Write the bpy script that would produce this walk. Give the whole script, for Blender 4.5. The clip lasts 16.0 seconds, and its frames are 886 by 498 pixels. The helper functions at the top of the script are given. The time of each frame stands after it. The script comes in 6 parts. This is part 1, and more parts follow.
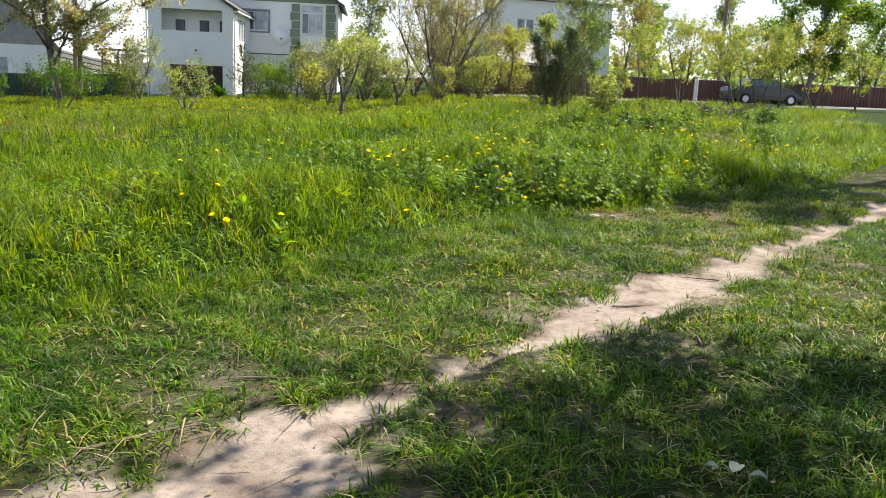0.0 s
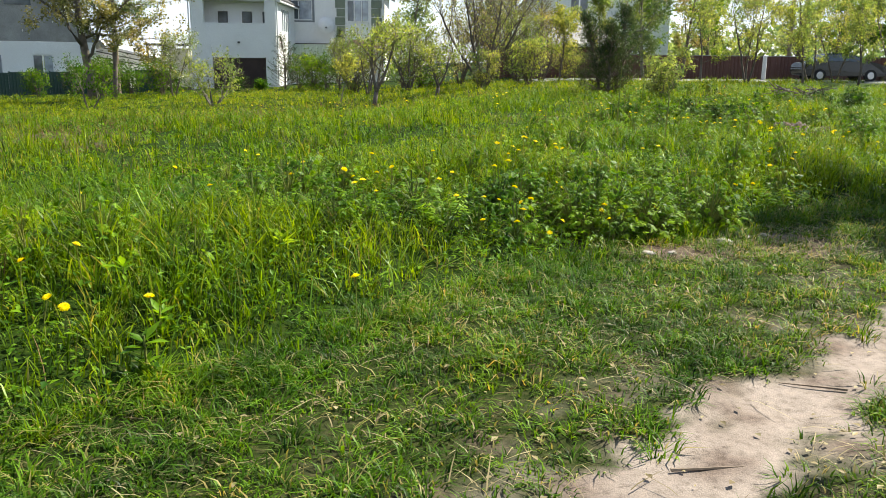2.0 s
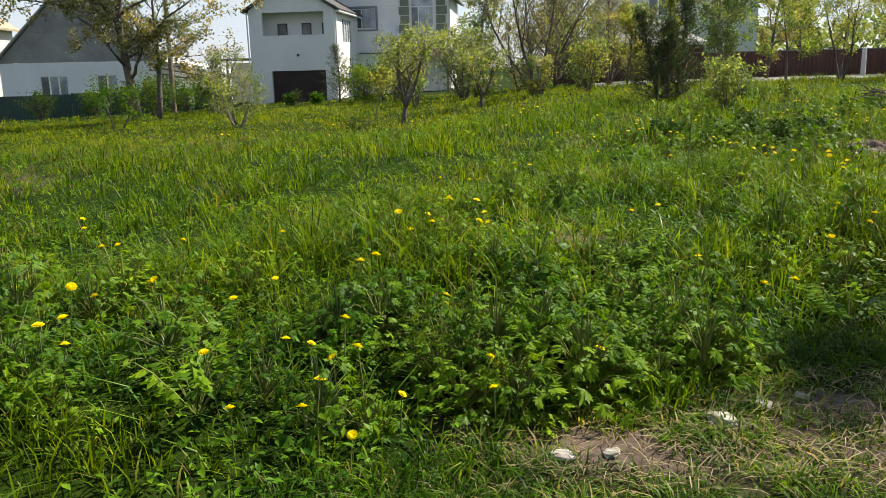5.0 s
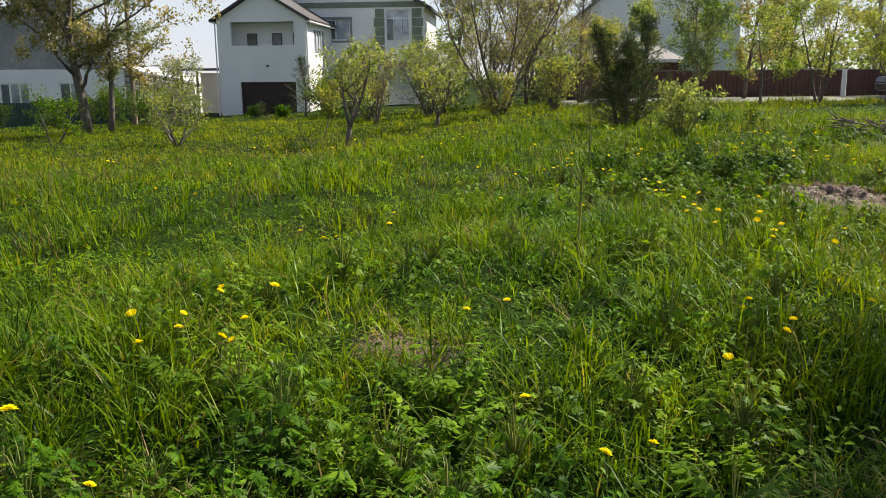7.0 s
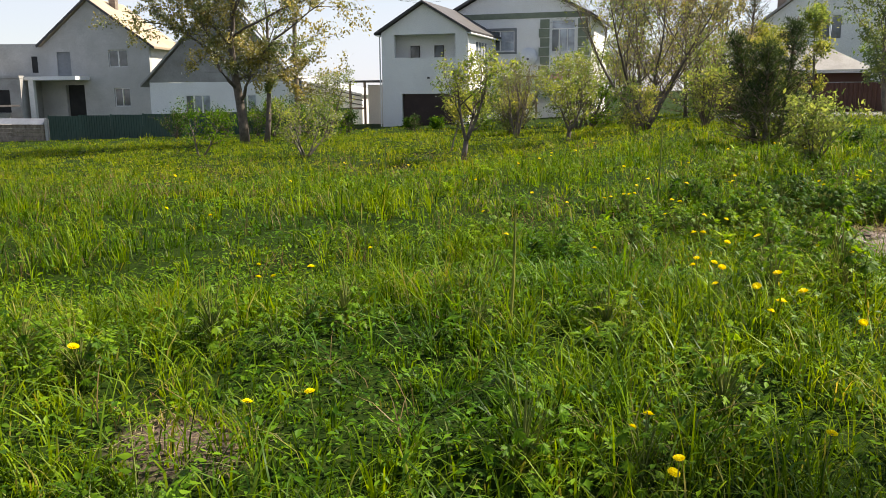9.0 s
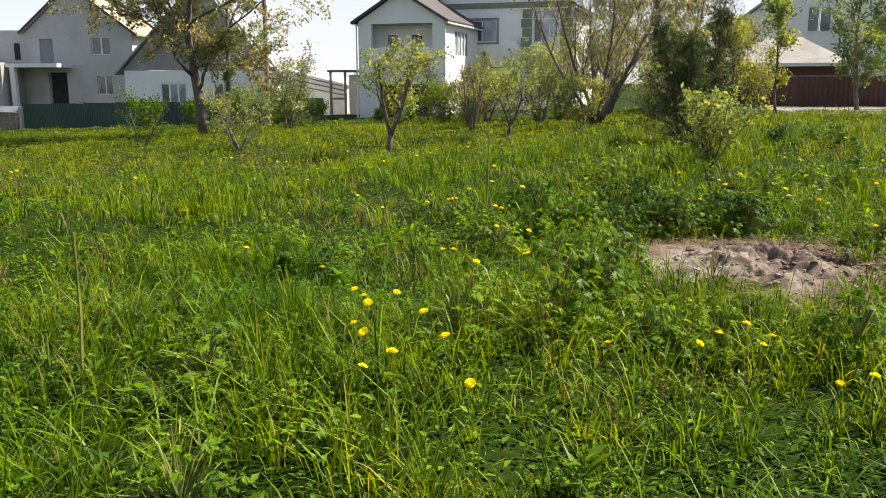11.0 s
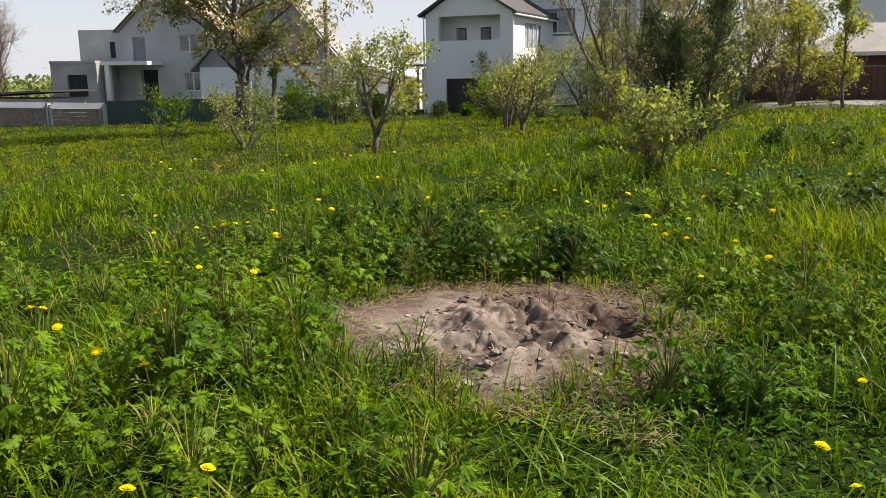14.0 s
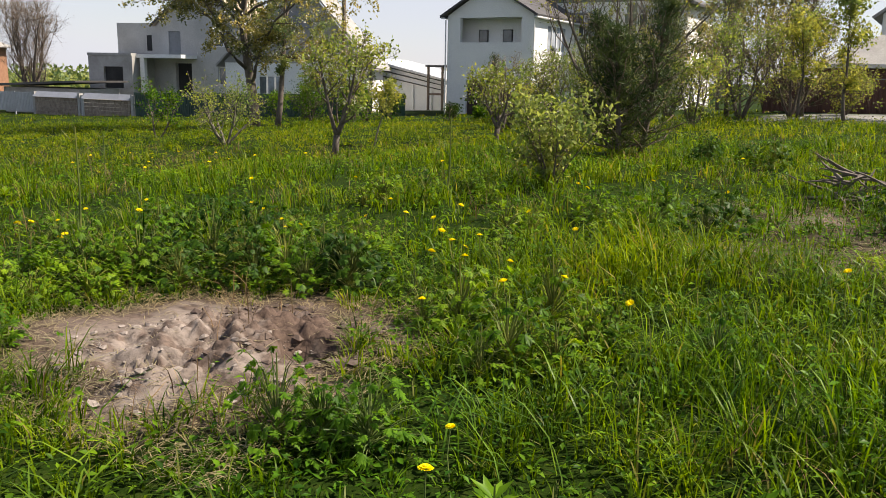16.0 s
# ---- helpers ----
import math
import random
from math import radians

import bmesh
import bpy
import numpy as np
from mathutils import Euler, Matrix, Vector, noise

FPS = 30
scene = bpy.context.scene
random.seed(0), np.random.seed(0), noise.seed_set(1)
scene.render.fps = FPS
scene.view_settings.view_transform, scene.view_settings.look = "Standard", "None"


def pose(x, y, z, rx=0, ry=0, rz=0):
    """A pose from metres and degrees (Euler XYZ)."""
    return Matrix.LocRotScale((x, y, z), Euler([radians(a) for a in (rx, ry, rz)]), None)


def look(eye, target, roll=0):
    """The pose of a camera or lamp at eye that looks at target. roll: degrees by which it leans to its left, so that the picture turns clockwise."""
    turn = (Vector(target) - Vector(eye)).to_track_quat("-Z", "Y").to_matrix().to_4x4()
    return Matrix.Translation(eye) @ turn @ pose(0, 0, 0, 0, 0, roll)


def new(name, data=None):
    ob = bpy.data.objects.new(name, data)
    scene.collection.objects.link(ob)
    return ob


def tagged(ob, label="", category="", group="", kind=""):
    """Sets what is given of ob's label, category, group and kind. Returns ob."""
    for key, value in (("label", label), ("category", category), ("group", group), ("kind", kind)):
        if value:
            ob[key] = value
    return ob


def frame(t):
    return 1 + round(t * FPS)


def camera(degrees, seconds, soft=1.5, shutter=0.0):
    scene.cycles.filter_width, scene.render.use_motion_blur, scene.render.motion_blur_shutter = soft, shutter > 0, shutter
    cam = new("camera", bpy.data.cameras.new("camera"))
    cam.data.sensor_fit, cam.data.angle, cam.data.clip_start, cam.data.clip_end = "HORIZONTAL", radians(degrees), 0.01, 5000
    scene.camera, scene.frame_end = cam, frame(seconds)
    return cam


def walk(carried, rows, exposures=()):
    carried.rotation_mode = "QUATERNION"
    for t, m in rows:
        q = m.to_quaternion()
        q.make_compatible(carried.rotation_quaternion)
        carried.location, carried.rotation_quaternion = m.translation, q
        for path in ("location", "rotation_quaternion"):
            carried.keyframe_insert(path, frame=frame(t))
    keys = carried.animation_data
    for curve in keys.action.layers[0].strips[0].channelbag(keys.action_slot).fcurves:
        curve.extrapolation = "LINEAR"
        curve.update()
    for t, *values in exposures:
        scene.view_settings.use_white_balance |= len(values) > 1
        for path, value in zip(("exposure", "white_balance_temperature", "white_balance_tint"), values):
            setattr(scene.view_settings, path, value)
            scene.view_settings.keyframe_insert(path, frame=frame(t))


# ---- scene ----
cam = camera(56.1, 16.0, soft=0.85)
PATH = [
    (0, (-0.165, -0.986, 1.16), (-0.062, 0.971, 0.759), 2.5),
    (0.5, (0.011, -0.417, 1.123), (0.119, 1.539, 0.717), 1.7),
    (1, (0.143, 0.125, 1.185), (0.161, 2.083, 0.778), 1.2),
    (1.5, (0.196, 0.716, 1.238), (0.171, 2.671, 0.816), 1.0),
    (2, (0.41, 1.282, 1.232), (0.371, 3.233, 0.793), 0.7),
    (2.5, (0.517, 1.81, 1.25), (0.355, 3.751, 0.8), -0.0),
    (3, (0.684, 2.324, 1.302), (0.583, 4.259, 0.804), 0.4),
    (3.2, (0.824, 2.525, 1.297), (0.732, 4.458, 0.795), 0.3),
    (5.3, (1.91, 4.613, 1.428), (1.644, 6.55, 1.007), -1.5),
    (5.5, (1.989, 4.78, 1.459), (1.745, 6.72, 1.039), -1.3),
    (6, (2.306, 5.244, 1.437), (2.079, 7.187, 1.018), -1.2),
    (6.5, (2.566, 5.653, 1.471), (2.337, 7.597, 1.061), -0.5),
    (7, (2.741, 6.114, 1.538), (2.51, 8.059, 1.134), -0.5),
    (7.5, (3.104, 6.496, 1.514), (2.809, 8.434, 1.12), -0.8),
    (8, (3.391, 6.876, 1.531), (2.976, 8.798, 1.162), -1.3),
    (8.5, (3.671, 7.301, 1.576), (3.205, 9.21, 1.208), 0.2),
    (9, (4.151, 7.594, 1.562), (3.501, 9.448, 1.187), -0.5),
    (9.5, (4.577, 7.962, 1.552), (3.877, 9.797, 1.175), -0.2),
    (10, (4.968, 8.285, 1.62), (4.354, 10.147, 1.223), -0.1),
    (10.2, (5.166, 8.41, 1.616), (4.59, 10.284, 1.218), 0.1),
    (12.3, (6.514, 10.575, 1.516), (5.663, 12.341, 1.122), -0.3),
    (12.5, (6.635, 10.744, 1.542), (5.807, 12.522, 1.148), 0.1),
    (13, (7.071, 11.067, 1.522), (6.271, 12.857, 1.125), -0.0),
    (13.5, (7.493, 11.345, 1.557), (6.667, 13.123, 1.16), -0.2),
    (14, (7.781, 11.721, 1.612), (6.874, 13.455, 1.201), -0.6),
    (14.5, (8.233, 11.939, 1.604), (7.252, 13.632, 1.19), -0.1),
    (15, (8.63, 12.267, 1.6), (7.575, 13.915, 1.186), -0.4),
    (15.5, (8.932, 12.677, 1.64), (7.929, 14.358, 1.23), 0.8),
    (16, (9.338, 12.971, 1.63), (8.336, 14.653, 1.221), 1.0),
]
EXPOSURES = [(0.0, 1.52, 6950, 10), (1.5, 1.4, 6850, 7), (2.5, 1.38, 6800, 4), (3.0, 1.22, 6800, 3), (5.5, 0.96, 7000, 9), (7.5, 0.92, 7100, 11), (9.0, 1.1, 7200, 12), (10.0, 1.25, 7200, 12), (12.5, 1.0, 7300, 14), (14.5, 0.88, 7250, 14), (16.0, 0.9, 7200, 14)]
walk(cam, [(t, look(eye, target, roll)) for t, eye, target, roll in PATH], EXPOSURES)

# ---- world and sun ----
SUN_AZ = (0.80, 0.60)       # horizontal way to the sun
SUN_EL = radians(50)
world = bpy.data.worlds.new("sky")
scene.world = world
world.use_nodes = True
wn = world.node_tree
wn.nodes.clear()
w_out = wn.nodes.new("ShaderNodeOutputWorld")
w_bg = wn.nodes.new("ShaderNodeBackground")
w_sky = wn.nodes.new("ShaderNodeTexSky")
w_sky.sky_type = "NISHITA"
w_sky.sun_disc = False
w_sky.sun_elevation = SUN_EL
w_sky.sun_rotation = math.atan2(SUN_AZ[0], SUN_AZ[1])
w_sky.dust_density = 0.3
w_sky.ozone_density = 2.0
w_sky.air_density = 1.0
w_bg.inputs["Strength"].default_value = 0.075
w_dir = wn.nodes.new("ShaderNodeTexCoord")
w_noise = wn.nodes.new("ShaderNodeTexNoise")      # thin high cloud
w_noise.inputs["Scale"].default_value = 3.0
w_noise.inputs["Detail"].default_value = 6.0
w_map = wn.nodes.new("ShaderNodeMapping")
w_map.inputs["Scale"].default_value = (1.0, 1.0, 4.0)
w_veil = wn.nodes.new("ShaderNodeMapRange")
w_veil.inputs["From Min"].default_value, w_veil.inputs["From Max"].default_value = 0.3, 0.7
w_veil.inputs["To Min"].default_value, w_veil.inputs["To Max"].default_value = 0.55, 0.85
w_mix = wn.nodes.new("ShaderNodeMix")
w_mix.data_type = "RGBA"
w_mix.inputs[7].default_value = (5.1, 5.65, 6.9, 1)
wn.links.new(w_dir.outputs["Generated"], w_map.inputs["Vector"])
wn.links.new(w_map.outputs[0], w_noise.inputs["Vector"])
wn.links.new(w_noise.outputs["Fac"], w_veil.inputs["Value"])
w_sep = wn.nodes.new("ShaderNodeSeparateXYZ")
w_high = wn.nodes.new("ShaderNodeMapRange")       # the haze thins towards the zenith
w_high.interpolation_type = "SMOOTHSTEP"
w_high.inputs["From Min"].default_value, w_high.inputs["From Max"].default_value = 0.05, 0.75
w_high.inputs["To Min"].default_value, w_high.inputs["To Max"].default_value = 1.0, 0.12
w_thin = wn.nodes.new("ShaderNodeMath")
w_thin.operation = "MULTIPLY"
wn.links.new(w_dir.outputs["Generated"], w_sep.inputs[0])
wn.links.new(w_sep.outputs["Z"], w_high.inputs["Value"])
wn.links.new(w_veil.outputs[0], w_thin.inputs[0])
wn.links.new(w_high.outputs[0], w_thin.inputs[1])
wn.links.new(w_thin.outputs[0], w_mix.inputs[0])
wn.links.new(w_sky.outputs[0], w_mix.inputs[6])
wn.links.new(w_mix.outputs[2], w_bg.inputs["Color"])
wn.links.new(w_bg.outputs[0], w_out.inputs["Surface"])
sun_data = bpy.data.lights.new("sun", "SUN")
sun_data.energy = 5.0
sun_data.angle = radians(0.6)
sun_data.color = (1.0, 0.95, 0.86)
sun = new("sun", sun_data)
sun.matrix_world = look((SUN_AZ[0] * 60, SUN_AZ[1] * 60, 60 * math.tan(SUN_EL)), (0, 0, 0))

# ---- material helpers ----


def material(name):
    m = bpy.data.materials.new(name)
    m.use_nodes = True
    nt = m.node_tree
    nt.nodes.clear()
    out = nt.nodes.new("ShaderNodeOutputMaterial")
    bsdf = nt.nodes.new("ShaderNodeBsdfPrincipled")
    nt.links.new(bsdf.outputs[0], out.inputs[0])
    return m, nt, bsdf, out


def noise_tex(nt, scale, detail=4.0, coords=None, rough=0.6):
    n = nt.nodes.new("ShaderNodeTexNoise")
    n.inputs["Scale"].default_value = scale
    n.inputs["Detail"].default_value = detail
    n.inputs["Roughness"].default_value = rough
    if coords is not None:
        nt.links.new(coords, n.inputs["Vector"])
    return n.outputs["Fac"]


def ramp(nt, fac, stops):
    r = nt.nodes.new("ShaderNodeValToRGB")
    el = r.color_ramp.elements
    while len(el) < len(stops):
        el.new(0.5)
    for e, (p, c) in zip(el, stops):
        e.position, e.color = p, (*c, 1)
    nt.links.new(fac, r.inputs[0])
    return r.outputs[0]


def mix(nt, fac, a, b, mode="MIX"):
    n = nt.nodes.new("ShaderNodeMix")
    n.data_type, n.blend_type = "RGBA", mode
    for sock, v in ((n.inputs[0], fac), (n.inputs[6], a), (n.inputs[7], b)):
        if isinstance(v, (int, float)):
            sock.default_value = v
        elif isinstance(v, tuple):
            sock.default_value = (*v, 1)
        else:
            nt.links.new(v, sock)
    return n.outputs[2]


def world_pos(nt):
    return nt.nodes.new("ShaderNodeNewGeometry").outputs["Position"]


def bump(nt, bsdf, height, strength, distance):
    b = nt.nodes.new("ShaderNodeBump")
    b.inputs["Strength"].default_value = strength
    b.inputs["Distance"].default_value = distance
    nt.links.new(height, b.inputs["Height"])
    nt.links.new(b.outputs[0], bsdf.inputs["Normal"])


def surface(name, dark, light, scale=3.0, fine=60.0, rough=0.8, relief=0.3, depth=0.004, metallic=0.0, stain=None, specular=0.4):
    """A worn matte surface: blotches at one scale, grain at another, stains on top."""
    m, nt, bsdf, out = material(name)
    p = world_pos(nt)
    big = noise_tex(nt, scale, 5, p)
    small = noise_tex(nt, fine, 4, p)
    c = ramp(nt, big, [(0.3, dark), (0.7, light)])
    g = ramp(nt, small, [(0.3, (0.78, 0.78, 0.78)), (0.7, (1.12, 1.12, 1.12))])
    c = mix(nt, 1.0, c, g, "MULTIPLY")
    if stain:
        st = ramp(nt, noise_tex(nt, scale * 0.37, 6, p, 0.7), [(0.52, (0, 0, 0)), (0.72, (1, 1, 1))])
        c = mix(nt, st, c, stain)
    nt.links.new(c, bsdf.inputs["Base Color"])
    bsdf.inputs["Roughness"].default_value = rough
    bsdf.inputs["Metallic"].default_value = metallic
    bsdf.inputs["Specular IOR Level"].default_value = specular
    bump(nt, bsdf, small, relief, depth)
    return m


def foliage(name, dark, light, glow, through_light=0.4, rough=0.42, patch=0.35, dry=None, gloss=0.08, dry_from=0.9):
    """Leaves and blades: every piece its own shade, larger patches over the field, light passing through."""
    m, nt, bsdf, out = material(name)
    g = nt.nodes.new("ShaderNodeNewGeometry")
    per = g.outputs["Random Per Island"]
    c = ramp(nt, per, [(0.0, dark), (0.85, light)] if not dry else [(0.0, dark), (dry_from - 0.14, light), (dry_from, light), (dry_from + 0.05, dry)])
    field = noise_tex(nt, 0.55, 4, g.outputs["Position"])
    tint = ramp(nt, field, [(0.36, (0.5, 0.7, 0.75)), (0.62, (1.42, 1.18, 0.75))])
    c = mix(nt, patch * 2, c, mix(nt, 1.0, c, tint, "MULTIPLY"))
    tuft = ramp(nt, noise_tex(nt, 3.4, 3, g.outputs["Position"]), [(0.38, (0.42, 0.54, 0.56)), (0.6, (1.36, 1.28, 1.0))])
    c = mix(nt, patch * 2.4, c, mix(nt, 1.0, c, tuft, "MULTIPLY"))
    nt.links.new(c, bsdf.inputs["Base Color"])
    bsdf.inputs["Roughness"].default_value = rough
    bsdf.inputs["Specular IOR Level"].default_value = gloss
    tr = nt.nodes.new("ShaderNodeBsdfTranslucent")
    nt.links.new(mix(nt, 1.0, c, glow, "MULTIPLY"), tr.inputs["Color"])
    ms = nt.nodes.new("ShaderNodeMixShader")
    ms.inputs[0].default_value = through_light
    nt.links.new(bsdf.outputs[0], ms.inputs[1])
    nt.links.new(tr.outputs[0], ms.inputs[2])
    nt.links.new(ms.outputs[0], out.inputs[0])
    return m


def glass_pane(name, tint=(0.06, 0.07, 0.08)):
    m, nt, bsdf, out = material(name)
    p = world_pos(nt)
    c = ramp(nt, noise_tex(nt, 1.3, 3, p), [(0.35, tint), (0.7, tuple(v * 2.2 for v in tint))])
    nt.links.new(c, bsdf.inputs["Base Color"])
    bsdf.inputs["Roughness"].default_value = 0.06
    bsdf.inputs["Specular IOR Level"].default_value = 0.8
    return m


# ---- materials ----
GLOW = (2.2, 1.9, 0.7)
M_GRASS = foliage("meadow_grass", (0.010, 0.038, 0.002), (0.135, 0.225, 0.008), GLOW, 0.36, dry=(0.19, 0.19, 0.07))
M_TURF = foliage("short_turf", (0.010, 0.036, 0.003), (0.09, 0.185, 0.012), GLOW, 0.3, dry=(0.24, 0.21, 0.11), dry_from=0.84)
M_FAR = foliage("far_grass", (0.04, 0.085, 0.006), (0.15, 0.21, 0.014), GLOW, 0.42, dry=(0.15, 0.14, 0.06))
M_ARCH = foliage("arching_grass", (0.04, 0.10, 0.010), (0.135, 0.235, 0.03), GLOW, 0.36, rough=0.4, gloss=0.15)
M_STRAW = foliage("straw", (0.13, 0.1, 0.055), (0.33, 0.275, 0.165), (1.2, 1.1, 0.8), 0.15, patch=0.1)
M_DEADSTEM = foliage("dead_stem", (0.10, 0.06, 0.035), (0.26, 0.17, 0.09), (1.2, 1.0, 0.8), 0.1, patch=0.1)
M_WEED = foliage("weed_leaf", (0.022, 0.07, 0.005), (0.105, 0.215, 0.016), GLOW, 0.4)
M_WEEDLIGHT = foliage("pale_weed_leaf", (0.05, 0.12, 0.009), (0.155, 0.27, 0.024), GLOW, 0.4)
M_DARKLEAF = foliage("dark_leaf", (0.014, 0.045, 0.006), (0.045, 0.105, 0.016), GLOW, 0.28)
M_COVER = foliage("ground_cover_leaf", (0.02, 0.065, 0.005), (0.105, 0.21, 0.014), GLOW, 0.28)
M_APPLELEAF = foliage("apple_leaf", (0.12, 0.17, 0.045), (0.29, 0.34, 0.13), (1.7, 1.7, 0.9), 0.5)
M_YOUNGLEAF = foliage("young_leaf", (0.14, 0.17, 0.05), (0.31, 0.33, 0.13), (1.6, 1.6, 0.9), 0.5)
M_BUDLEAF = foliage("bud_leaf", (0.18, 0.165, 0.07), (0.38, 0.35, 0.18), (1.3, 1.3, 0.85), 0.35)
M_WILLOWLEAF = foliage("grey_green_leaf", (0.13, 0.17, 0.08), (0.27, 0.31, 0.16), (1.4, 1.5, 1.0), 0.4)
M_BUSHLEAF = foliage("yellow_green_leaf", (0.14, 0.185, 0.06), (0.31, 0.35, 0.15), (1.6, 1.6, 0.9), 0.4)
M_BIRCHLEAF = foliage("birch_leaf", (0.06, 0.13, 0.02), (0.14, 0.24, 0.04), GLOW, 0.4)
M_NEEDLE = foliage("pine_needle", (0.03, 0.05, 0.02), (0.085, 0.11, 0.048), (1.4, 1.5, 0.8), 0.2)
M_BLOSSOM = foliage("white_blossom", (0.6, 0.58, 0.55), (0.8, 0.78, 0.75), (1.0, 1.0, 1.0), 0.3, patch=0.0)
M_YELLOW = foliage("dandelion_petals", (0.82, 0.64, 0.008), (0.92, 0.78, 0.012), (1.0, 1.0, 0.5), 0.25, patch=0.0)
M_PALELEAF = foliage("withered_leaf", (0.2, 0.23, 0.16), (0.3, 0.32, 0.24), (1.1, 1.1, 0.9), 0.15, patch=0.0)
M_STEM = foliage("green_stem", (0.12, 0.16, 0.05), (0.2, 0.22, 0.08), (1.2, 1.2, 0.8), 0.15)
M_BARK = surface("bark", (0.07, 0.055, 0.045), (0.17, 0.14, 0.115), 6, 45, 0.9, 0.8, 0.01)
M_PALEBARK = surface("pale_bark", (0.11, 0.095, 0.08), (0.23, 0.2, 0.165), 7, 50, 0.9, 0.6, 0.006)
M_TWIG = surface("twig", (0.12, 0.09, 0.065), (0.22, 0.165, 0.12), 9, 60, 0.9, 0.3)
M_PLASTER = surface("white_plaster", (0.8, 0.795, 0.775), (0.87, 0.865, 0.845), 0.6, 25, 0.9, 0.25, 0.004, stain=(0.76, 0.745, 0.72))
M_GREENPAINT = surface("grey_green_paint", (0.16, 0.19, 0.14), (0.24, 0.27, 0.2), 1.5, 30, 0.85, 0.3)
M_GREYPAINT = surface("grey_paint", (0.2, 0.21, 0.22), (0.28, 0.29, 0.3), 1.5, 30, 0.85, 0.2)
M_PVC = surface("white_plastic", (0.72, 0.72, 0.71), (0.8, 0.8, 0.79), 1, 20, 0.45, 0.05)
M_BLOCK = surface("grey_blockwork", (0.4, 0.39, 0.37), (0.54, 0.53, 0.51), 0.5, 14, 0.92, 0.5, 0.01, stain=(0.42, 0.4, 0.37))
M_CREAMBRICK = surface("cream_render", (0.6, 0.55, 0.48), (0.72, 0.67, 0.59), 0.8, 14, 0.9, 0.4, 0.008)
M_BRICK = surface("orange_brick", (0.3, 0.15, 0.09), (0.42, 0.23, 0.14), 5, 14, 0.9, 0.4, 0.008)
M_CONCRETE = surface("concrete", (0.3, 0.29, 0.28), (0.44, 0.43, 0.41), 0.8, 22, 0.9, 0.4, 0.006, stain=(0.25, 0.24, 0.22))
M_ROOFTAN = surface("tan_roof_sheet", (0.34, 0.26, 0.18), (0.47, 0.38, 0.27), 0.7, 18, 0.8, 0.3)
M_ROOFGREY = surface("grey_fibre_cement", (0.25, 0.24, 0.23), (0.38, 0.37, 0.35), 0.8, 20, 0.85, 0.4, stain=(0.2, 0.18, 0.15))
M_ROOFDARK = surface("dark_roof_edge", (0.05, 0.045, 0.045), (0.09, 0.085, 0.085), 1.5, 25, 0.6, 0.2)
M_ROOFWHITE = surface("white_roof_sheet", (0.62, 0.63, 0.65), (0.75, 0.76, 0.78), 0.8, 20, 0.5, 0.1)
M_FENCEGREEN = surface("dark_green_sheet", (0.012, 0.045, 0.035), (0.025, 0.07, 0.055), 0.7, 30, 0.45, 0.1)
M_FENCEBROWN = surface("brown_sheet", (0.085, 0.035, 0.03), (0.13, 0.06, 0.05), 0.6, 30, 0.5, 0.1)
M_SHEETGREY = surface("galvanised_sheet", (0.33, 0.34, 0.36), (0.46, 0.47, 0.5), 0.7, 25, 0.5, 0.1, metallic=0.3)
M_STONEWALL = surface("brown_stone", (0.16, 0.125, 0.1), (0.34, 0.28, 0.23), 4, 18, 0.9, 0.8, 0.02)
M_GARAGE = surface("dark_brown_door", (0.025, 0.012, 0.012), (0.05, 0.028, 0.026), 1.2, 25, 0.55, 0.15)
M_WOOD = surface("weathered_wood", (0.14, 0.1, 0.07), (0.26, 0.2, 0.15), 3, 40, 0.9, 0.5)
M_MINT = surface("pale_green_sheet", (0.42, 0.5, 0.42), (0.55, 0.62, 0.53), 0.7, 20, 0.6, 0.1)
M_REDSHEET = surface("faded_red_sheet", (0.36, 0.15, 0.14), (0.5, 0.25, 0.23), 1, 20, 0.7, 0.1)
# near-black colour standing in for the shade in rooms and openings
M_DARK = surface("opening_shade", (0.02, 0.02, 0.02), (0.04, 0.04, 0.04), 1, 20, 0.9, 0.1)
M_GLASS = glass_pane("window_glass")
M_CURTAIN = glass_pane("curtained_window_glass", (0.22, 0.24, 0.27))
M_CARPAINT = surface("dark_car_paint", (0.012, 0.01, 0.011), (0.02, 0.017, 0.018), 1, 90, 0.22, 0.0, specular=0.7)
M_RUBBER = surface("rubber", (0.015, 0.015, 0.015), (0.03, 0.03, 0.03), 4, 40, 0.85, 0.2)
M_CHROME = surface("alloy", (0.5, 0.5, 0.52), (0.62, 0.62, 0.64), 4, 40, 0.3, 0.0, metallic=0.9)
M_LAMP = surface("lamp_lens", (0.6, 0.6, 0.6), (0.75, 0.75, 0.75), 4, 30, 0.15, 0.0)
M_STONE = surface("pale_stone", (0.3, 0.27, 0.24), (0.48, 0.44, 0.39), 9, 50, 0.9, 0.6, 0.006)
M_WIRE = surface("dark_cable", (0.03, 0.03, 0.03), (0.05, 0.05, 0.05), 3, 30, 0.7, 0.05)


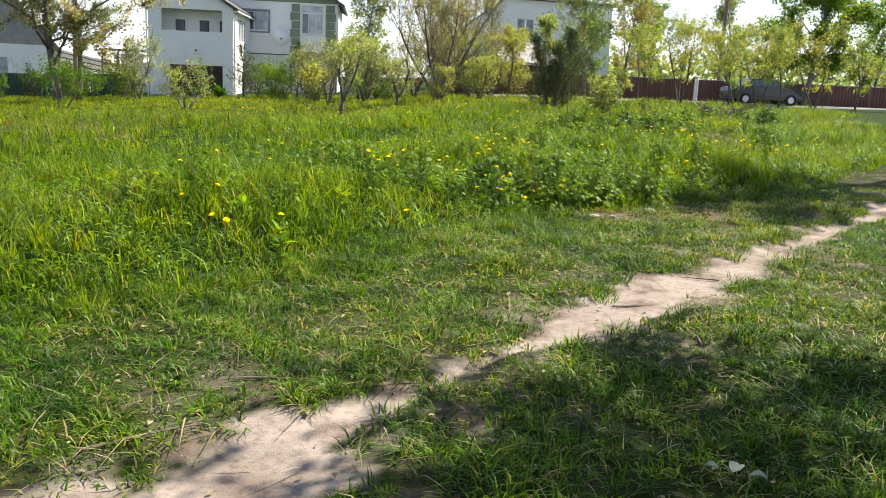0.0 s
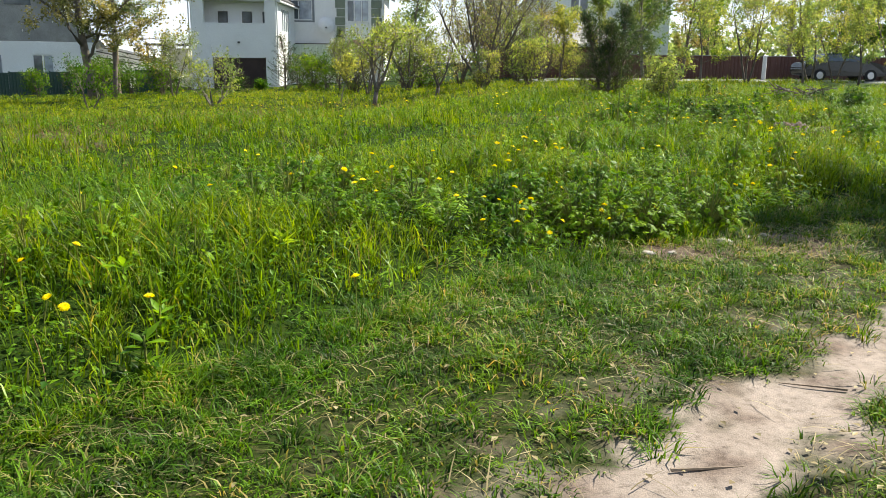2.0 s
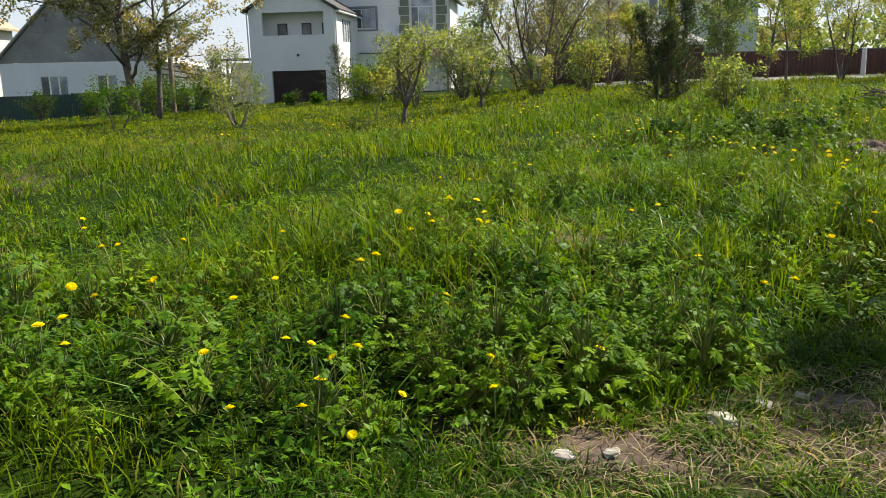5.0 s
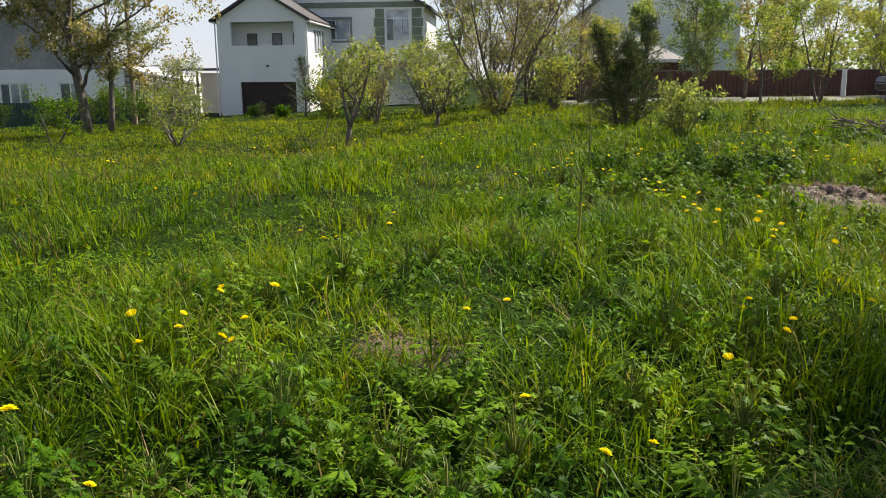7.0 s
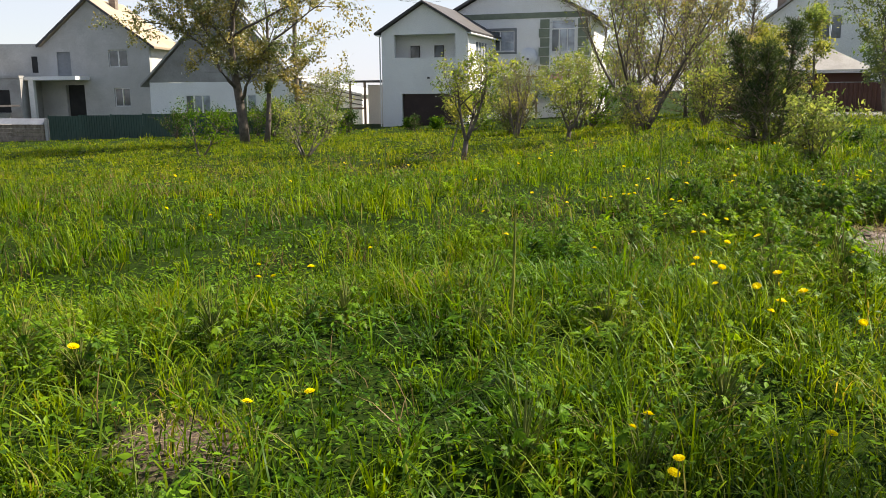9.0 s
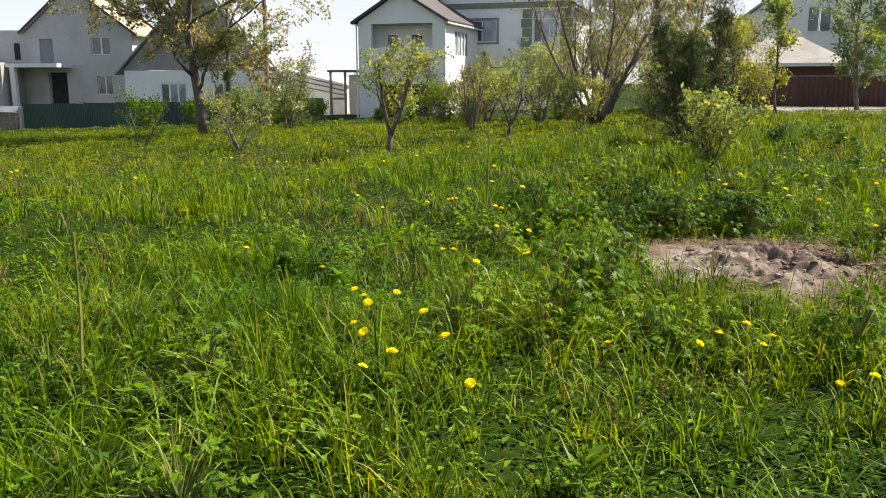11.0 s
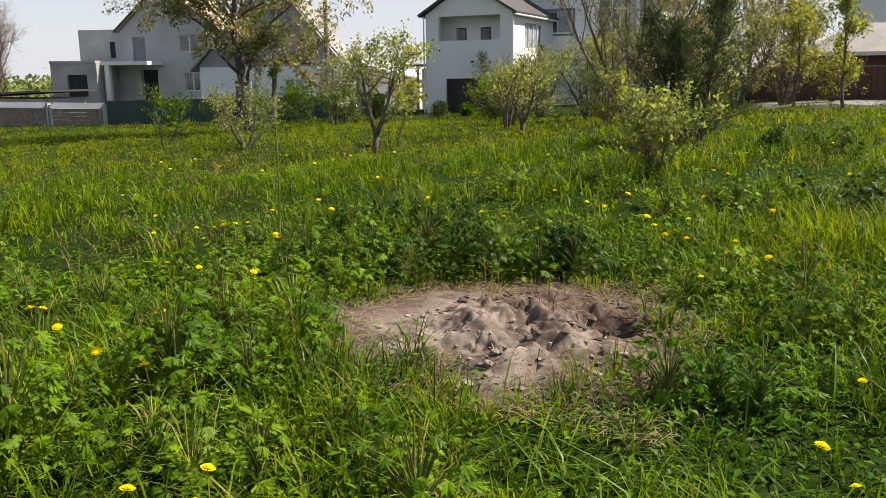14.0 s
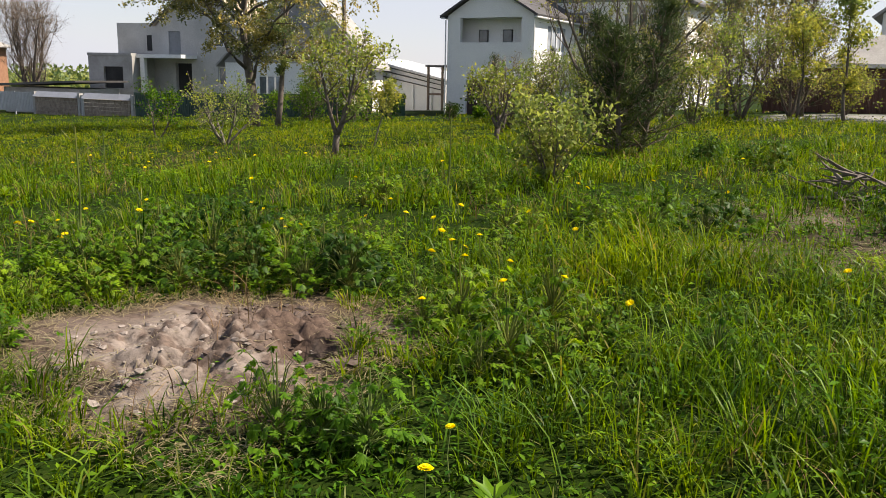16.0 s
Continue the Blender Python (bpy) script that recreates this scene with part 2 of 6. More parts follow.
def ground_material():
    m, nt, bsdf, out = material("ground_soil")
    p = world_pos(nt)
    att = nt.nodes.new("ShaderNodeAttribute")
    att.attribute_name = "soil"
    sep = nt.nodes.new("ShaderNodeSeparateColor")
    nt.links.new(att.outputs["Color"], sep.inputs[0])
    n1, n2, n3 = noise_tex(nt, 1.7, 6, p), noise_tex(nt, 22, 6, p, 0.7), noise_tex(nt, 120, 4, p)
    # thatch near black: the shade under the blades is put into its colour
    shaded_thatch = ramp(nt, n2, [(0.3, (0.006, 0.014, 0.002)), (0.5, (0.014, 0.03, 0.003)), (0.75, (0.04, 0.052, 0.01))])
    sand = ramp(nt, n1, [(0.3, (0.16, 0.128, 0.108)), (0.7, (0.31, 0.262, 0.23))])
    speck = ramp(nt, n2, [(0.3, (0.6, 0.58, 0.56)), (0.5, (1, 1, 1)), (0.75, (1.15, 1.13, 1.1))])
    sand = mix(nt, 1.0, sand, speck, "MULTIPLY")
    earth_and_shade = ramp(nt, n2, [(0.3, (0.045, 0.032, 0.026)), (0.7, (0.15, 0.105, 0.083))])
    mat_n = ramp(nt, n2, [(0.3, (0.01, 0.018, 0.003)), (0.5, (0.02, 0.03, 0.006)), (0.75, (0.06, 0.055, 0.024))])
    c = mix(nt, att.outputs["Alpha"], shaded_thatch, mat_n)
    c = mix(nt, sep.outputs[0], c, sand)
    c = mix(nt, sep.outputs[1], c, earth_and_shade)
    c = mix(nt, sep.outputs[2], c, (0.24, 0.235, 0.225))
    nt.links.new(c, bsdf.inputs["Base Color"])
    bsdf.inputs["Roughness"].default_value = 0.95
    bsdf.inputs["Specular IOR Level"].default_value = 0.05
    h = nt.nodes.new("ShaderNodeMath")
    h.operation = "ADD"
    nt.links.new(n2, h.inputs[0])
    nt.links.new(n3, h.inputs[1])
    bump(nt, bsdf, h.outputs[0], 0.45, 0.015)
    return m


M_GROUND = ground_material()

# ---- the lie of the land ----


def smooth(a, b, v):
    s = np.clip((v - a) / (b - a), 0, 1)
    return s * s * (3 - 2 * s)


def wobble(x, y, k=1.0, seed=0.0):
    """Smooth uneven values round zero, about -1 to 1."""
    return (np.sin(1.7 * k * x + 1.3 * k * y + seed) + np.sin(-2.3 * k * x + 0.9 * k * y + 2.1 + seed * 1.7)
            + np.sin(0.8 * k * x - 3.1 * k * y + 4.0 + seed * 0.6) + np.sin(4.1 * k * x + 3.7 * k * y + 1.0 + seed * 2.3) * 0.6) / 3.0


TRACK = np.array([(-3.4, -4.0), (-1.35, 0.75), (-0.9, 1.55), (-0.48, 2.15), (-0.1, 2.6), (0.45, 3.2), (1.05, 3.85), (2.05, 4.85), (3.3, 6.2),
                  (4.9, 7.9), (6.6, 9.7), (9.2, 12.6), (13.0, 17.0), (24.0, 29.0)])
TRACK_W = np.array([0.2, 0.3, 0.42, 0.26, 0.04, 0.03, 0.38, 0.26, 0.13, 0.12, 0.2, 0.25, 0.3, 0.35])


def track_gap(x, y):
    """Distance to the worn footpath's middle, and its half width there."""
    x, y = np.asarray(x, float), np.asarray(y, float)
    best, wide = np.full(x.shape, 1e9), np.full(x.shape, 0.3)
    for i in range(len(TRACK) - 1):
        a, b = TRACK[i], TRACK[i + 1]
        d = b - a
        s = np.clip(((x - a[0]) * d[0] + (y - a[1]) * d[1]) / (d @ d), 0, 1)
        g = np.hypot(x - a[0] - s * d[0], y - a[1] - s * d[1])
        near = g < best
        best = np.where(near, g, best)
        wide = np.where(near, TRACK_W[i] + s * (TRACK_W[i + 1] - TRACK_W[i]), wide)
    return best, wide


def track_soil(x, y):
    g, w = track_gap(x, y)
    return 1 - smooth(0.6, 1.15, g / w + 0.6 * wobble(x, y, 3.2) + 0.4 * wobble(x, y, 9.0, 1.0) + 0.2 * wobble(x, y, 21.0, 3.0))


def meadow_edge(x):
    """The tall meadow begins beyond this y."""
    return np.interp(x, [-40, -8, -2.6, -1.7, -0.57, 0.6, 1.95, 2.71, 3.6, 4.5, 6.5, 9.9, 30], [-6, 0.5, 3.0, 3.8, 4.9, 6.6, 7.75, 8.2, 8.95, 9.6, 11.4, 14.9, 35])


PIT = (5.85, 16.2)


def pit_ring(x, y):
    a = np.arctan2(y - PIT[1], x - PIT[0])
    return np.hypot((x - PIT[0]) / 1.1, (y - PIT[1]) / 1.05) + 0.1 * np.sin(3 * a + 1) + 0.07 * np.sin(7 * a) + 0.1 * wobble(x, y, 4.0, 2.0)


def ground_z(x, y):
    x, y = np.asarray(x, float), np.asarray(y, float)
    near = np.interp(y, [-50, 0, 4, 8, 12, 17, 24], [-0.3, -0.25, -0.21, -0.17, -0.05, 0.09, 0.18]) + 0.03 * np.minimum(x + 4, 0)
    far = np.interp(x, [-300, -60, -41, -18, -8, -2.3, 1, 6, 20, 300], [-6, -2.2, -1.65, -0.8, -0.38, -0.22, 0.2, 0.42, 0.5, 1.0])
    s = smooth(14, 27, y)
    z = near * (1 - s) + far * s
    z = z + 0.025 * wobble(x, y, 0.9) + 0.012 * wobble(x, y, 3.0, 2.0)
    d = y - meadow_edge(x)      # the meadow lies on a low bank above the path
    z = z + 0.22 * smooth(0, 2.4, d) * (1 - smooth(4.0, 6.5, d)) * (1 - smooth(4.6, 5.6, x)) * smooth(-6, -2, x)
    g, w = track_gap(x, y)
    z = z - 0.03 * (1 - smooth(0.3, 1.6, g / w))
    r = pit_ring(x, y)
    lumps = 1 - smooth(0.5, 0.95, np.hypot((x - 5.95) / 0.75, (y - 16.0) / 0.8))
    z = z + 0.06 * lumps * (0.6 + wobble(x, y, 6.0)) + 0.02 * lumps * wobble(x, y, 12.0)
    hole = np.hypot(x - 6.5, y - 16.3)
    z = z - 0.22 * (1 - smooth(0.05, 0.26, hole)) + 0.04 * (1 - smooth(0.1, 0.25, np.abs(hole - 0.36)))
    return z


def gz(x, y):
    return float(ground_z(x, y))


def bare(x, y):
    """Patches with no grass, 0 to 1."""
    v = track_soil(x, y)
    v = np.maximum(v, 1 - smooth(0.8, 1.05, pit_ring(x, y)))
    for cx, cy, rx, ry in ((2.0, 7.6, 0.36, 0.16), (2.9, 8.05, 0.35, 0.14), (2.05, 10.3, 0.2, 0.11), (7.9, 19.95, 0.38, 0.16), (8.5, 21.6, 0.4, 0.3)):
        v = np.maximum(v, 1 - smooth(0.6, 1.2, np.hypot((x - cx) / rx, (y - cy) / ry) + 0.25 * wobble(x, y, 7.0)))
    return v


# ---- mesh helpers ----


def mesh_object(name, verts, faces, mat, parent=None, label="", flat=True):
    me = bpy.data.meshes.new(name)
    me.from_pydata(verts, [], faces)
    me.materials.append(mat)
    if not flat:
        me.polygons.foreach_set("use_smooth", [True] * len(me.polygons))
    ob = new(name, me)
    ob.parent = parent
    return tagged(ob, label)


def part(name, bm, mat, parent=None, label=""):
    me = bpy.data.meshes.new(name)
    if "wall" in name:
        bmesh.ops.remove_doubles(bm, verts=bm.verts, dist=0.0005)
    bmesh.ops.recalc_face_normals(bm, faces=bm.faces)
    bm.to_mesh(me)
    bm.free()
    me.materials.append(mat)
    ob = new(name, me)
    ob.parent = parent
    return tagged(ob, label)


def thing(name, label, category, m=None, group="", kind=""):
    ob = new(name)
    ob.empty_display_size = 0.2
    if m is not None:
        ob.matrix_world = m
    return tagged(ob, label, category, group, kind)


def box(bm, x0, x1, y0, y1, z0, z1):
    vs = [bm.verts.new((x, y, z)) for z in (z0, z1) for x, y in ((x0, y0), (x1, y0), (x1, y1), (x0, y1))]
    for f in ((3, 2, 1, 0), (4, 5, 6, 7), (0, 1, 5, 4), (1, 2, 6, 5), (2, 3, 7, 6), (3, 0, 4, 7)):
        bm.faces.new([vs[i] for i in f])


def boxes(*dims):
    bm = bmesh.new()
    for d in dims:
        box(bm, *d)
    return bm


def prism(bm, outline, y0, y1):
    """An outline in x and z, drawn out along y."""
    a = [bm.verts.new((x, y0, z)) for x, z in outline]
    b = [bm.verts.new((x, y1, z)) for x, z in outline]
    bm.faces.new(a)
    bm.faces.new(b[::-1])
    for i in range(len(a)):
        j = (i + 1) % len(a)
        bm.faces.new((a[j], a[i], b[i], b[j]))


def wall_with_openings(bm, x0, x1, z0, z1, y0, y1, openings):
    """A wall along x, cut through by openings (x0, x1, z0, z1)."""
    xs = sorted({x0, x1, *(o[0] for o in openings), *(o[1] for o in openings)})
    for a, b in zip(xs, xs[1:]):
        mid = (a + b) / 2
        holes = sorted((o[2], o[3]) for o in openings if o[0] <= mid <= o[1])
        z = z0
        for h0, h1 in holes:
            if h0 > z:
                box(bm, a, b, y0, y1, z, h0)
            z = h1
        if z < z1:
            box(bm, a, b, y0, y1, z, z1)


def window(parent, x0, x1, z0, z1, y, mullions=1, transom=0.0, glass=None, surround=0.0):
    """A white plastic window in an opening of a wall that faces -y."""
    w = part("window", boxes((x0, x1, y + 0.05, y + 0.11, z0, z0 + 0.07), (x0, x1, y + 0.05, y + 0.11, z1 - 0.07, z1),
                             (x0, x0 + 0.07, y + 0.05, y + 0.11, z0 + 0.07, z1 - 0.07), (x1 - 0.07, x1, y + 0.05, y + 0.11, z0 + 0.07, z1 - 0.07)), M_PVC, parent, "white plastic window")
    top = z1 - transom
    if transom:
        part("transom", boxes((x0 + 0.07, x1 - 0.07, y + 0.055, y + 0.105, top - 0.04, top + 0.04)), M_PVC, w)
    for i in range(1, mullions + 1):
        xm = x0 + (x1 - x0) * i / (mullions + 1)
        part("mullion", boxes((xm - 0.045, xm + 0.045, y + 0.052, y + 0.108, z0 + 0.07, (top - 0.04) if transom else z1 - 0.07)), M_PVC, w)
    part("sill", boxes((x0 - 0.06, x1 + 0.06, y - 0.06, y + 0.05, z0 - 0.04, z0)), M_PVC, w)
    n = mullions + 1
    for i in range(n):
        a, b = x0 + (x1 - x0) * i / n, x0 + (x1 - x0) * (i + 1) / n
        part("pane", boxes((a + 0.07, b - 0.06, y + 0.075, y + 0.085, z0 + 0.07, (top - 0.04) if transom else z1 - 0.07)), glass if glass and i else M_GLASS, w)
    if transom:
        part("pane", boxes((x0 + 0.07, x1 - 0.07, y + 0.075, y + 0.085, top + 0.04, z1 - 0.07)), M_CURTAIN, w)
    if surround:
        s = surround
        part("surround", boxes((x0 - s, x1 + s, y - 0.03, y + 0.04, z1, z1 + s), (x0 - s, x1 + s, y - 0.03, y + 0.04, z0 - s, z0 - 0.045),
                               (x0 - s, x0, y - 0.03, y + 0.04, z0 - 0.045, z1), (x1, x1 + s, y - 0.03, y + 0.04, z0 - 0.045, z1)), M_GREYPAINT, w, "painted grey surround")
    return w


def gable_roof(bm, xa, xm, xb, ze_a, zm, ze_b, y0, y1, t=0.16):
    """Two slopes with the ridge along y."""
    prism(bm, [(xa, ze_a), (xm, zm), (xm, zm + t), (xa - 0.02, ze_a + t)], y0, y1)
    prism(bm, [(xm + 0.002, zm), (xb, ze_b), (xb + 0.02, ze_b + t), (xm + 0.002, zm + t)], y0, y1)


def tube(points, radii, sides=6):
    """A tapering tube along a line of points: its corners and faces."""
    pts = [Vector(p) for p in points]
    verts, faces = [], []
    for i, p in enumerate(pts):
        d = (pts[min(i + 1, len(pts) - 1)] - pts[max(i - 1, 0)]).normalized()
        u = d.orthogonal().normalized() if abs(d.z) < 0.9 else d.cross(Vector((0.3, 1, 0))).normalized()
        v = d.cross(u)
        for k in range(sides):
            a = 2 * math.pi * k / sides
            verts.append(tuple(p + (u * math.cos(a) + v * math.sin(a)) * radii[i]))
    for i in range(len(pts) - 1):
        for k in range(sides):
            a, b = i * sides + k, i * sides + (k + 1) % sides
            faces.append((a, b, b + sides, a + sides))
    faces.append(tuple(range(sides - 1, -1, -1)))
    faces.append(tuple((len(pts) - 1) * sides + k for k in range(sides)))
    return verts, faces


def join(pieces):
    verts, faces = [], []
    for v, f in pieces:
        n = len(verts)
        verts += v
        faces += [tuple(i + n for i in q) for q in f]
    return verts, faces


def fast_mesh(name, verts, counts, loops, mat):
    """A large mesh from arrays."""
    me = bpy.data.meshes.new(name)
    me.vertices.add(len(verts))
    me.vertices.foreach_set("co", np.ascontiguousarray(verts, np.float32).ravel())
    me.loops.add(len(loops))
    me.loops.foreach_set("vertex_index", np.ascontiguousarray(loops, np.int32))
    me.polygons.add(len(counts))
    starts = np.concatenate([[0], np.cumsum(counts)[:-1]])
    me.polygons.foreach_set("loop_start", starts.astype(np.int32))
    me.polygons.foreach_set("loop_total", np.ascontiguousarray(counts, np.int32))
    me.materials.append(mat)
    me.update(calc_edges=True)
    return me


def leaf_mesh(name, at, way, side, length, width, mat, fold=0.25):
    """Many small leaves, each a folded diamond of two triangles."""
    n = len(at)
    nrm = np.cross(way, side)
    length, width = np.asarray(length)[:, None], np.asarray(width)[:, None]
    mid = at + way * length * 0.45
    v = np.stack([at, mid + side * width * 0.5 + nrm * width * fold, at + way * length, mid - side * width * 0.5 + nrm * width * fold], 1).reshape(-1, 3)
    b = np.arange(n)[:, None] * 4
    loops = np.concatenate([b + np.array([[0, 1, 2]]), b + np.array([[0, 2, 3]])], 1).ravel()
    return fast_mesh(name, v, np.full(2 * n, 3), loops, mat)


def random_frames(rng, n, up=0.0):
    way = rng.normal(size=(n, 3))
    way[:, 2] += up
    way /= np.linalg.norm(way, axis=1)[:, None]
    side = np.cross(way, rng.normal(size=(n, 3)))
    side /= np.linalg.norm(side, axis=1)[:, None] + 1e-9
    return way, side


def blade_mesh(name, x, y, z, height, width, lean, mat, rng, fine=True, a=None):
    """Many grass blades, bent over by their lean, each tapering to a tip."""
    n = len(x)
    a = rng.uniform(0, 2 * np.pi, n) if a is None else a
    dx, dy = np.cos(a), np.sin(a)
    turn = a + np.pi / 2 + rng.uniform(-0.6, 0.6, n)
    wx, wy = np.cos(turn), np.sin(turn)
    levels = (0.0, 0.4, 0.75, 1.0) if fine else (0.0, 0.55, 1.0)
    taper = (0.8, 1.0, 0.65, 0.0) if fine else (0.9, 0.8, 0.0)
    cols = []
    for s, w in zip(levels, taper):
        out = lean * height * s ** 2
        up = height * (s - 0.45 * np.minimum(lean, 1.4) * s ** 3 * 0.75)
        px, py, pz = x + dx * out, y + dy * out, z + up
        if w:
            cols.append(np.stack([px - wx * width * w / 2, py - wy * width * w / 2, pz], 1))
            cols.append(np.stack([px + wx * width * w / 2, py + wy * width * w / 2, pz], 1))
        else:
            cols.append(np.stack([px, py, pz], 1))
    k = len(cols)
    v = np.stack(cols, 1).reshape(-1, 3)
    pat, cnt = ([0, 1, 3, 2, 2, 3, 5, 4, 4, 5, 6], [4, 4, 3]) if fine else ([0, 1, 3, 2, 2, 3, 4], [4, 3])
    loops = (np.arange(n)[:, None] * k + np.array(pat)[None]).ravel()
    return fast_mesh(name, v, np.tile(cnt, n), loops, mat)


def tufted(rng, x, y, per, radius):
    """Gathers blades into tufts: places, a number for each tuft from 0 to 1, and the way out of the tuft."""
    n = len(x) * per
    a = rng.uniform(0, 2 * np.pi, n)
    r = radius * rng.random(n) ** 0.7
    own = np.repeat(rng.random(len(x)), per)
    return np.repeat(x, per) + r * np.cos(a), np.repeat(y, per) + r * np.sin(a), own, a + rng.normal(0, 0.5, n)


def blades(name, label, category, x, y, height, width, lean, mat, rng, fine=True, sink=0.01, a=None):
    ob = new(name, blade_mesh(name, x, y, ground_z(x, y) - sink, height, width, lean, mat, rng, fine, a))
    return tagged(ob, label, category, kind="stuff")

# ---- ground ----


def spaced(lo, hi, step, far_lo, far_hi):
    """Even steps between lo and hi, growing outside."""
    mid = list(np.arange(lo, hi + step / 2, step))
    out, s, v = [], step, hi
    while v < far_hi:
        s *= 1.13
        v += s
        out.append(v)
    back, s, v = [], step, lo
    while v > far_lo:
        s *= 1.13
        v -= s
        back.append(v)
    return np.array(back[::-1] + mid + out)


def crumble(x, y, k, seed):
    """Uneven values from 0 to 1 on a lattice of k cells a metre."""
    def lattice(i, j):
        v = np.sin(i * 127.1 + j * 311.7 + seed * 74.7) * 43758.5453
        return v - np.floor(v)
    i, j = np.floor(x * k), np.floor(y * k)
    u, w = x * k - i, y * k - j
    u, w = u * u * (3 - 2 * u), w * w * (3 - 2 * w)
    return (lattice(i, j) * (1 - u) + lattice(i + 1, j) * u) * (1 - w) + (lattice(i, j + 1) * (1 - u) + lattice(i + 1, j + 1) * u) * w


def paint_soil(me, X, Y):
    """The share of sand, dark soil with painted crumb shade, paving and worn mat at each point of a soil mesh."""
    sand = np.maximum(bare(X, Y), 0.55 * (1 - smooth(0.2, 1.2, track_gap(X, Y)[0])) * np.clip(wobble(X, Y, 2.6, 4.0) + 0.7 * wobble(X, Y, 8.0) - 0.1, 0, 1))
    pit = pit_ring(X, Y)
    dark = (1 - smooth(0.5, 0.85, np.hypot((X - 6.25) / 0.95, (Y - 16.75) / 0.8) + 0.25 * wobble(X, Y, 8.0)))
    dark = np.maximum(dark, (1 - smooth(0.95, 1.1, pit)) * smooth(0.6, 0.8, pit + 0.15 * wobble(X, Y, 7.0)) * 0.85)
    dark = np.maximum(dark, (1 - smooth(0.9, 1.1, pit)) * smooth(0.1, 0.6, wobble(X, Y, 9.0, 3.0)) * 0.75)
    dark = np.maximum(dark, (1 - smooth(0.9, 1.1, pit)) * (1 - smooth(4.9, 5.4, X)) * 0.8)
    # shade between the heap's crumbs, painted in as dark blotches
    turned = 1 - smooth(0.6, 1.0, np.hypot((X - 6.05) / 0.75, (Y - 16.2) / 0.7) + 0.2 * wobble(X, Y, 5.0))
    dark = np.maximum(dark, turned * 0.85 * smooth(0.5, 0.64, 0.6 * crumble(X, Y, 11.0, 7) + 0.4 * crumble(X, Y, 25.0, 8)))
    # darker towards the middle of the hole
    dark = np.maximum(dark, 1 - smooth(0.12, 0.24, np.hypot(X - 6.5, Y - 16.3)))
    dark = np.maximum(dark, 0.9 * (1 - smooth(0.7, 1.2, np.hypot((X - 2.4) / 1.1, (Y - 7.8) / 0.5))))
    dark = np.maximum(dark, 0.8 * (1 - smooth(0.3, 1.6, track_gap(X, Y)[0])) * np.clip(1.3 * wobble(X, Y, 5.5, 9.0) - 0.15, 0, 1))
    dark = np.maximum(dark, 0.7 * (1 - smooth(0.8, 1.1, np.hypot((X + 7.5) / 3.0, (Y - 14.0) / 2.0))))
    dark = np.maximum(dark, 0.85 * (1 - smooth(0.7, 1.2, np.hypot(X - 2.05, Y - 10.3) / 0.3)))
    dark = np.maximum(dark, 0.6 * (1 - smooth(0.7, 1.2, np.hypot(X - 8.3, Y - 20.8) / 1.6)))
    paved = smooth(43.4, 43.7, Y) * smooth(3, 4, X) * (1 - smooth(49.5, 50.0, Y))
    col = np.stack([np.clip(sand, 0, 1), np.clip(dark, 0, 1), paved, 1 - smooth(-0.1, 0.5, Y - meadow_edge(X))], 2)
    me.color_attributes.new("soil", "FLOAT_COLOR", "POINT").data.foreach_set("color", col.astype(np.float32).ravel())


def build_ground():
    xs, ys = spaced(-3.0, 9.6, 0.085, -900, 900), spaced(0.6, 19.0, 0.085, -500, 1800)
    X, Y = np.meshgrid(xs, ys)
    Z = ground_z(X, Y)
    nx, ny = len(xs), len(ys)
    v = np.stack([X, Y, Z], 2).reshape(-1, 3)
    i = (np.arange(ny - 1)[:, None] * nx + np.arange(nx - 1)[None]).ravel()
    loops = np.stack([i, i + 1, i + nx + 1, i + nx], 1).ravel()
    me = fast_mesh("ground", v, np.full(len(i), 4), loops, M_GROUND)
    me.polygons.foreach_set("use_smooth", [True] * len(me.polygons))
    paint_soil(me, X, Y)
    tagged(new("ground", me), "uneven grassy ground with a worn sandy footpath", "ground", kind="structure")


def build_dug_soil():
    """The crumbly turned soil round the hole, finer than the field about it."""
    X, Y = np.meshgrid(np.arange(4.5, 7.2, 0.017), np.arange(14.8, 17.7, 0.017))
    inside = 1 - smooth(0.72, 1.0, pit_ring(X, Y))
    heap = 1 - smooth(0.45, 1.0, np.hypot((X - 6.05) / 0.75, (Y - 16.15) / 0.7) + 0.25 * wobble(X, Y, 5.0))
    lump = (crumble(X, Y, 6.0, 1) - 0.4) * 0.045 + np.abs(crumble(X, Y, 12.0, 2) - 0.5) * 0.06 + np.abs(crumble(X, Y, 23.0, 3) - 0.5) * 0.09 + (crumble(X, Y, 36.0, 5) - 0.5) * 0.04
    Z = ground_z(X, Y) + inside * (0.012 + heap * lump + (1 - heap) * 0.012 * crumble(X, Y, 9.0, 4)) - 0.06 * (1 - smooth(0.0, 0.3, inside))
    nx = X.shape[1]
    i = (np.arange(X.shape[0] - 1)[:, None] * nx + np.arange(nx - 1)[None]).ravel()
    me = fast_mesh("dug_soil", np.stack([X, Y, Z], 2).reshape(-1, 3), np.full(len(i), 4), np.stack([i, i + 1, i + nx + 1, i + nx], 1).ravel(), M_GROUND)
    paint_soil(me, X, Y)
    tagged(new("dug_soil", me), "patch of freshly dug crumbly sandy soil", "soil", kind="structure")


build_ground()
build_dug_soil()

# ---- houses ----


